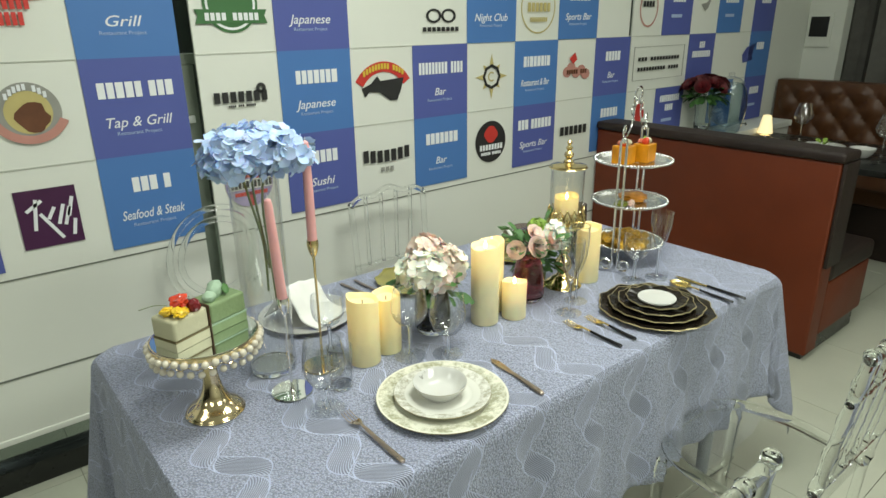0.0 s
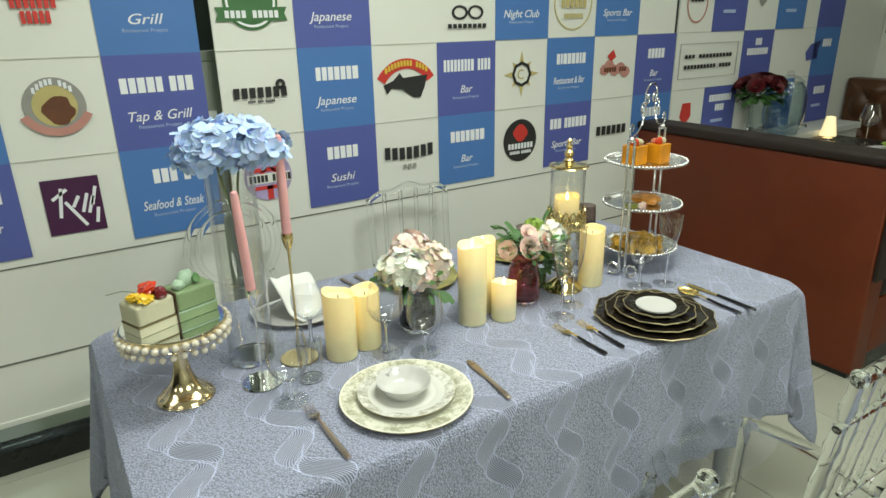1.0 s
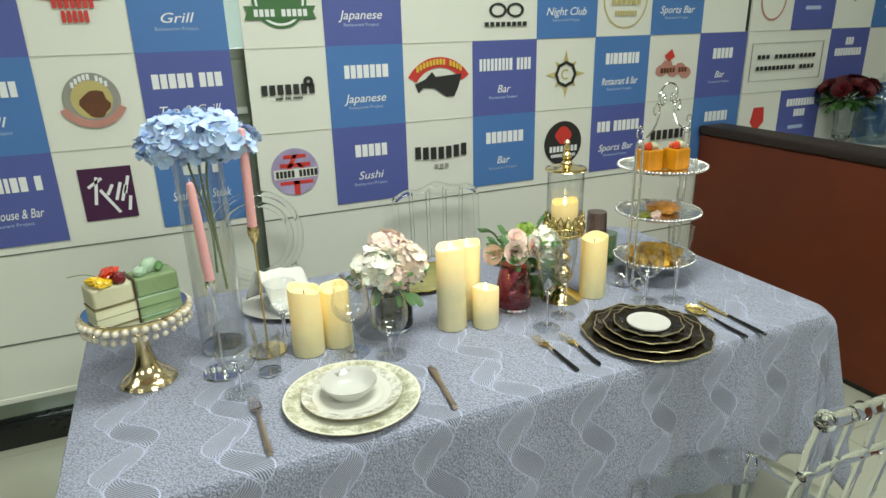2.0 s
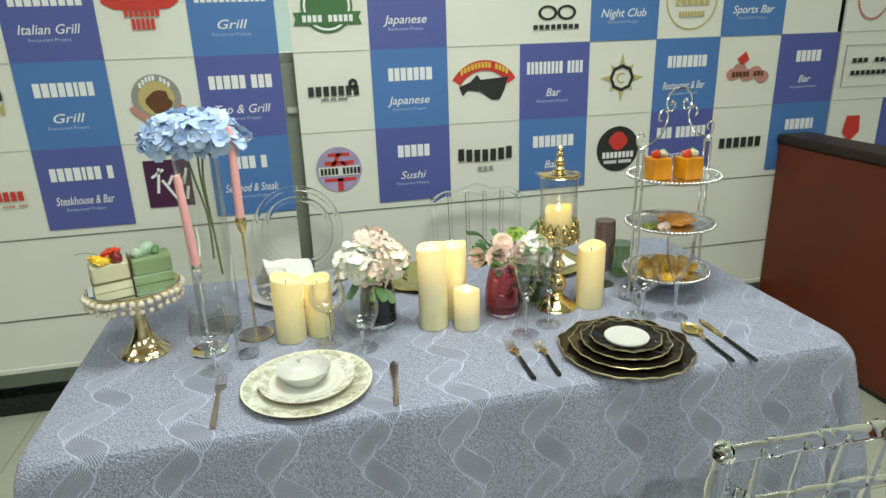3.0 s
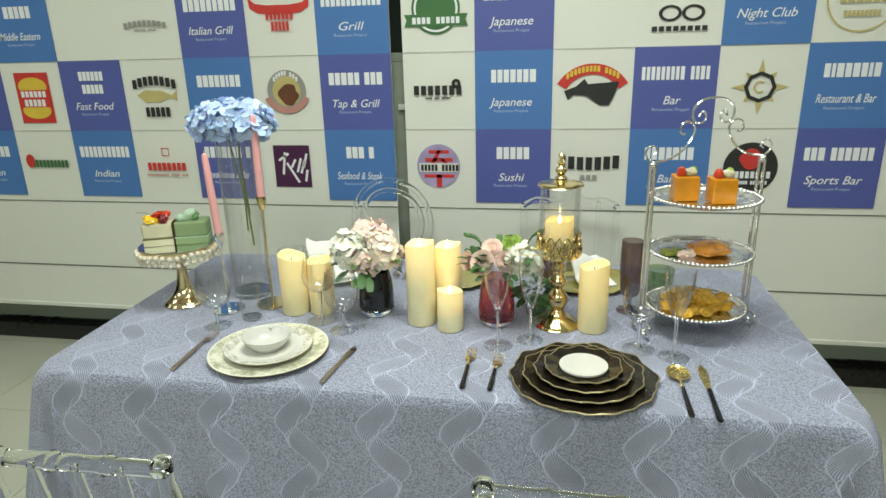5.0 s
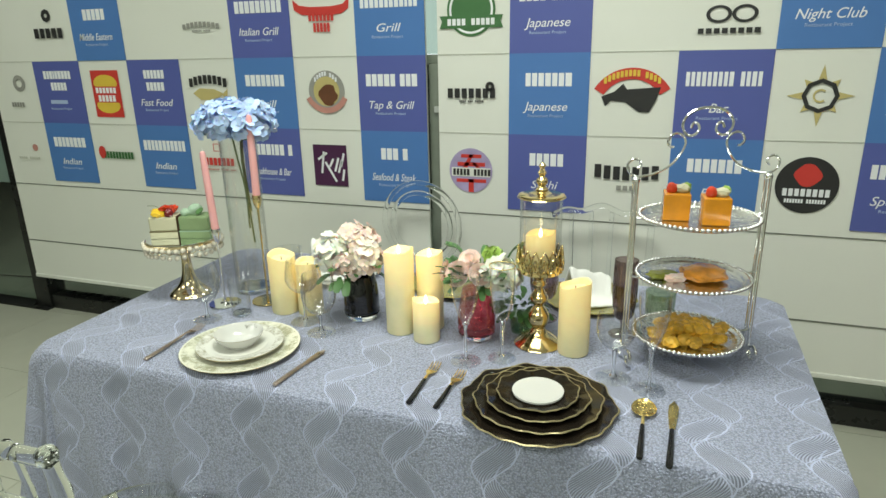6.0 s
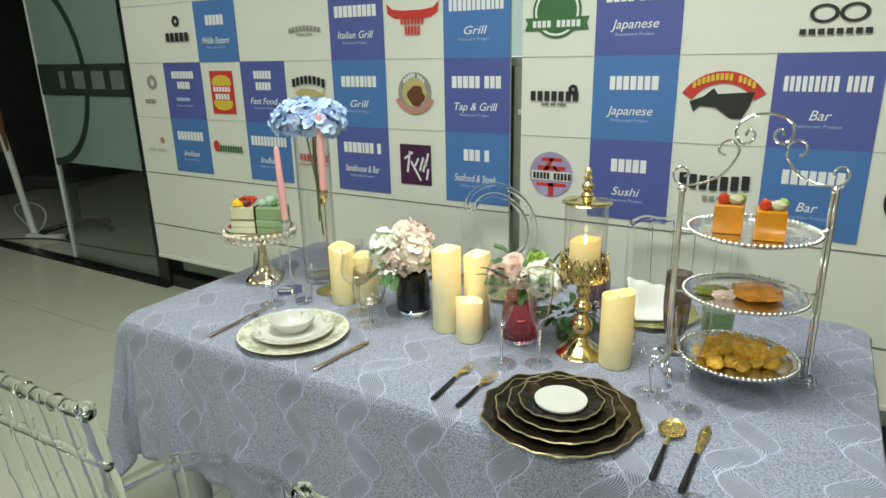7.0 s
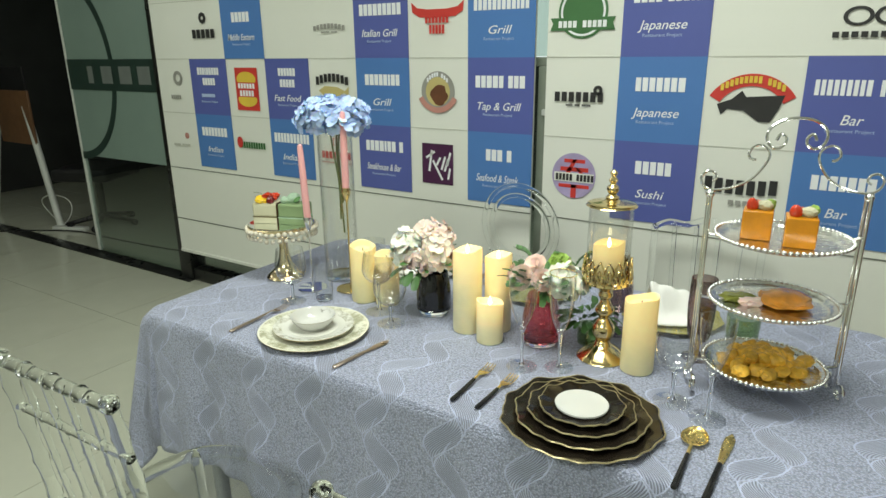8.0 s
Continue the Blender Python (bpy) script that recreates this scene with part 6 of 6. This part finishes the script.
for i in range(17):
    a, k = i * 2.4, math.sqrt((i + 0.5) / 17)
    d = Vector((k * math.cos(a), k * math.sin(a) * 0.8, 1.15 - 0.7 * k))
    part("rose", rose_bloom(bmesh.new(), (d.x * 0.165, d.y * 0.13, 0.29 + 0.06 * (1 - k)), d, 0.040, rng), REDPETAL, roses)
part("leaf", foliage(bmesh.new(), (0, 0, 0.24), 90, 0.11, 0.065, rng, 0.0), LEAF, roses, "dark green leaves")
jar = thing("drink_jar", "clear textured glass drink jar with lid and tap", "jar", pose(4.02, 2.09, LZ))
part("body", lathe(turned([(0, 0), (0.07, 0), (0.085, 0.01), (0.105, 0.08), (0.112, 0.18), (0.10, 0.26), (0.075, 0.30), (0.072, 0.30), (0.096, 0.26), (0.107, 0.18), (0.10, 0.08), (0, 0.02)], 4), 28), thin_glass("jar_glass", (0.80, 0.86, 0.88), 1.0, 0.12), jar)
part("lid", lathe(turned([(0, 0.301), (0.078, 0.301), (0.08, 0.31), (0.05, 0.335), (0.02, 0.345), (0.018, 0.365), (0, 0.37)], 3), 28), GLASS, jar)
part("tap", tube([(0.09, -0.05, 0.05), (0.12, -0.07, 0.05), (0.125, -0.073, 0.035)], 0.008, 8), SILVER, jar)
btable = thing("booth_table", "dark booth table between two benches", "table", pose(0, 0, 0))
part("tabletop", box(3.72, 4.52, 0.9, 2.015, 0.715, 0.75, 0.006), BLACKAL, btable)
part("pedestal", box(4.04, 4.20, 1.38, 1.54, 0.0, 0.714, 0.01), BLACKAL, btable)
stem_glass(([(0.004, 0.105), (0.030, 0.115), (0.055, 0.150), (0.050, 0.185), (0.036, 0.235)], 0.004, 0.04), pose(4.30, 1.735, 0.751), "clear large wine glass on the booth table", "booth glasses")
stem_glass(([(0.004, 0.105), (0.030, 0.115), (0.055, 0.150), (0.050, 0.185), (0.036, 0.235)], 0.004, 0.04), pose(4.10, 1.215, 0.751), "clear large wine glass on the booth table", "booth glasses")
lampt = thing("table_lamp", "small glowing cream table lamp with conical shade", "lamp", pose(4.33, 1.97, 0.751))
part("base", lathe([(0, 0), (0.035, 0), (0.035, 0.008), (0.006, 0.012), (0.005, 0.05), (0, 0.05)], 24), SILVER, lampt)
part("shade", lathe([(0.045, 0.02), (0.047, 0.02), (0.026, 0.135), (0.0, 0.14), (0.0, 0.138), (0.024, 0.133)], 28), LAMPGLOW, lampt, "glowing cream cone shade")
dish = thing("bowl", "small pale bowl on the booth table", "bowl", pose(4.03, 1.29, 0.751))
part("dish", lathe(turned([(0, 0), (0.03, 0), (0.055, 0.03), (0.065, 0.05), (0.063, 0.05), (0.04, 0.02), (0, 0.01)], 3), 32), PORCELAIN, dish)
pl = plate(pose(4.18, 1.55, 0.751), 0.12, 0.012, PORCELAIN, "white plate with a green garnish on the booth table", "booth plates")
gar = thing("garnish", "green leaf garnish on a white plate", "food", pose(4.18, 1.55, 0.757))
part("leaf", foliage(bmesh.new(), (0, 0, 0.01), 12, 0.03, 0.04, rng, 0.2), LIME, gar)
thermo = thing("wall_panel", "dark wall control panel in a pale frame", "switch", pose(5.50, 2.205, 1.42, 0, 0, -90))
part("screen", box(-0.066, 0.066, -0.022, -0.016, -0.075, 0.07, 0.003), BLACKPLAST, thermo)
part("frame", box(-0.09, 0.09, -0.0155, -0.001, -0.15, 0.10, 0.004), PAINT, thermo)
curt = thing("curtain", "grey striped window curtain hanging beside the wall", "curtain", pose(5.98, 0.9, 0))
bm = bmesh.new()
cols = []
for i in range(90):
    y = -1.2 + 2.52 * i / 89
    x = 0.05 * math.sin(i * 0.85) + 0.015 * math.sin(i * 2.1)
    cols.append([bm.verts.new((x, y, z)) for z in (0.004, 1.2, 2.4)])
for a, b in zip(cols, cols[1:]):
    for k in range(2):
        bm.faces.new((a[k], b[k], b[k + 1], a[k + 1]))
cu = part("drape", bm, CURTAIN, curt)
so = cu.modifiers.new("thickness", "SOLIDIFY")
so.thickness = 0.004
part("rail", tube([(0, -1.25, 2.42), (0, 1.36, 2.42)], 0.012, 10), BLACKAL, curt)


# ---- doorway clutter ----
easel = thing("sign_stand", "brown board on a stand with slanted white legs", "sign", pose(-4.05, 2.62, 0))
part("board", box(-0.55, 0.02, -0.01, 0.01, 0.70, 1.15, 0.004), BOARD, easel)
part("panel", box(-0.55, 0.02, -0.012, 0.008, 1.155, 1.34, 0.004), BLACKPLAST, easel, "black panel above the board")
part("leg", tube([(0.20, -0.02, 0.0), (-0.12, 0.02, 1.10)], 0.028, 12), WHITEPL, easel)
part("leg", tube([(-0.95, -0.02, 0.0), (-0.54, 0.02, 1.10)], 0.028, 12), WHITEPL, easel)
office = thing("office_chair", "black high-backed office chair in the dark doorway", "chair", pose(-3.72, 3.05, 0, 0, 0, 25))
part("backrest", box(-0.23, 0.23, -0.05, 0.05, 0.55, 1.22, 0.05, seg=4), BLACKPLAST, office)
part("seat", box(-0.25, 0.25, -0.45, 0.06, 0.42, 0.53, 0.04, seg=4), BLACKPLAST, office)
part("column", tube([(0, -0.2, 0.08), (0, -0.2, 0.42)], 0.03, 12), BLACKAL, office)
for k in range(5):
    a = k * 2 * math.pi / 5
    part("foot", tube([(0, -0.2, 0.09), (0.28 * math.cos(a), -0.2 + 0.28 * math.sin(a), 0.04)], [0.025, 0.018], 8), BLACKAL, office)
    part("castor", ball(0.028, pose(0.28 * math.cos(a), -0.2 + 0.28 * math.sin(a), 0.028)), BLACKPLAST, office)
strip_ob = thing("power_strip", "white power strip on the floor by the doorway", "power strip", pose(-3.70, 2.60, 0.0, 0, 0, 20))
part("body", box(-0.16, 0.16, -0.03, 0.03, 0, 0.035, 0.006), WHITEPL, strip_ob)
part("plug", box(-0.02, 0.03, -0.02, 0.02, 0.036, 0.075, 0.006), BLACKPLAST, strip_ob)
cable = thing("cable", "loose grey cable lying across the floor at the doorway", "cable", pose(0, 0, 0))
part("run", tube(smoothline([(-1.95, 2.75, 0.006), (-2.6, 2.66, 0.006), (-3.2, 2.62, 0.006), (-3.6, 2.60, 0.006), (-4.0, 2.40, 0.006), (-4.5, 2.05, 0.006), (-5.2, 1.9, 0.006)], 8), 0.006, 8), BLACKPLAST, cable)
coil = thing("cable", "white cable looped beside the power strip", "cable", pose(-3.98, 2.66, 0.0))
part("loop", tube([(0.22 * math.cos(a), 0.03 * math.sin(a * 2), 0.135 + 0.13 * math.sin(a)) for a in np.linspace(0, 2 * math.pi, 49)[:-1]], 0.0045, 8, closed=True), WHITEPL, coil)


# ---- floor tiles ----
FT = 0.60
bm = box(0, FT - 0.003, 0, FT - 0.003, -0.006, 0)
first = part("tile", bm, FLOORT, floor, smooth=False)
first.location = (-5.815, -3.11, 0)
for i in range(20):
    for j in range(14):
        if i or j:
            o = new("tile", first.data)
            o.parent = floor
            o.location = (-5.815 + FT * i, -3.11 + FT * j, 0)
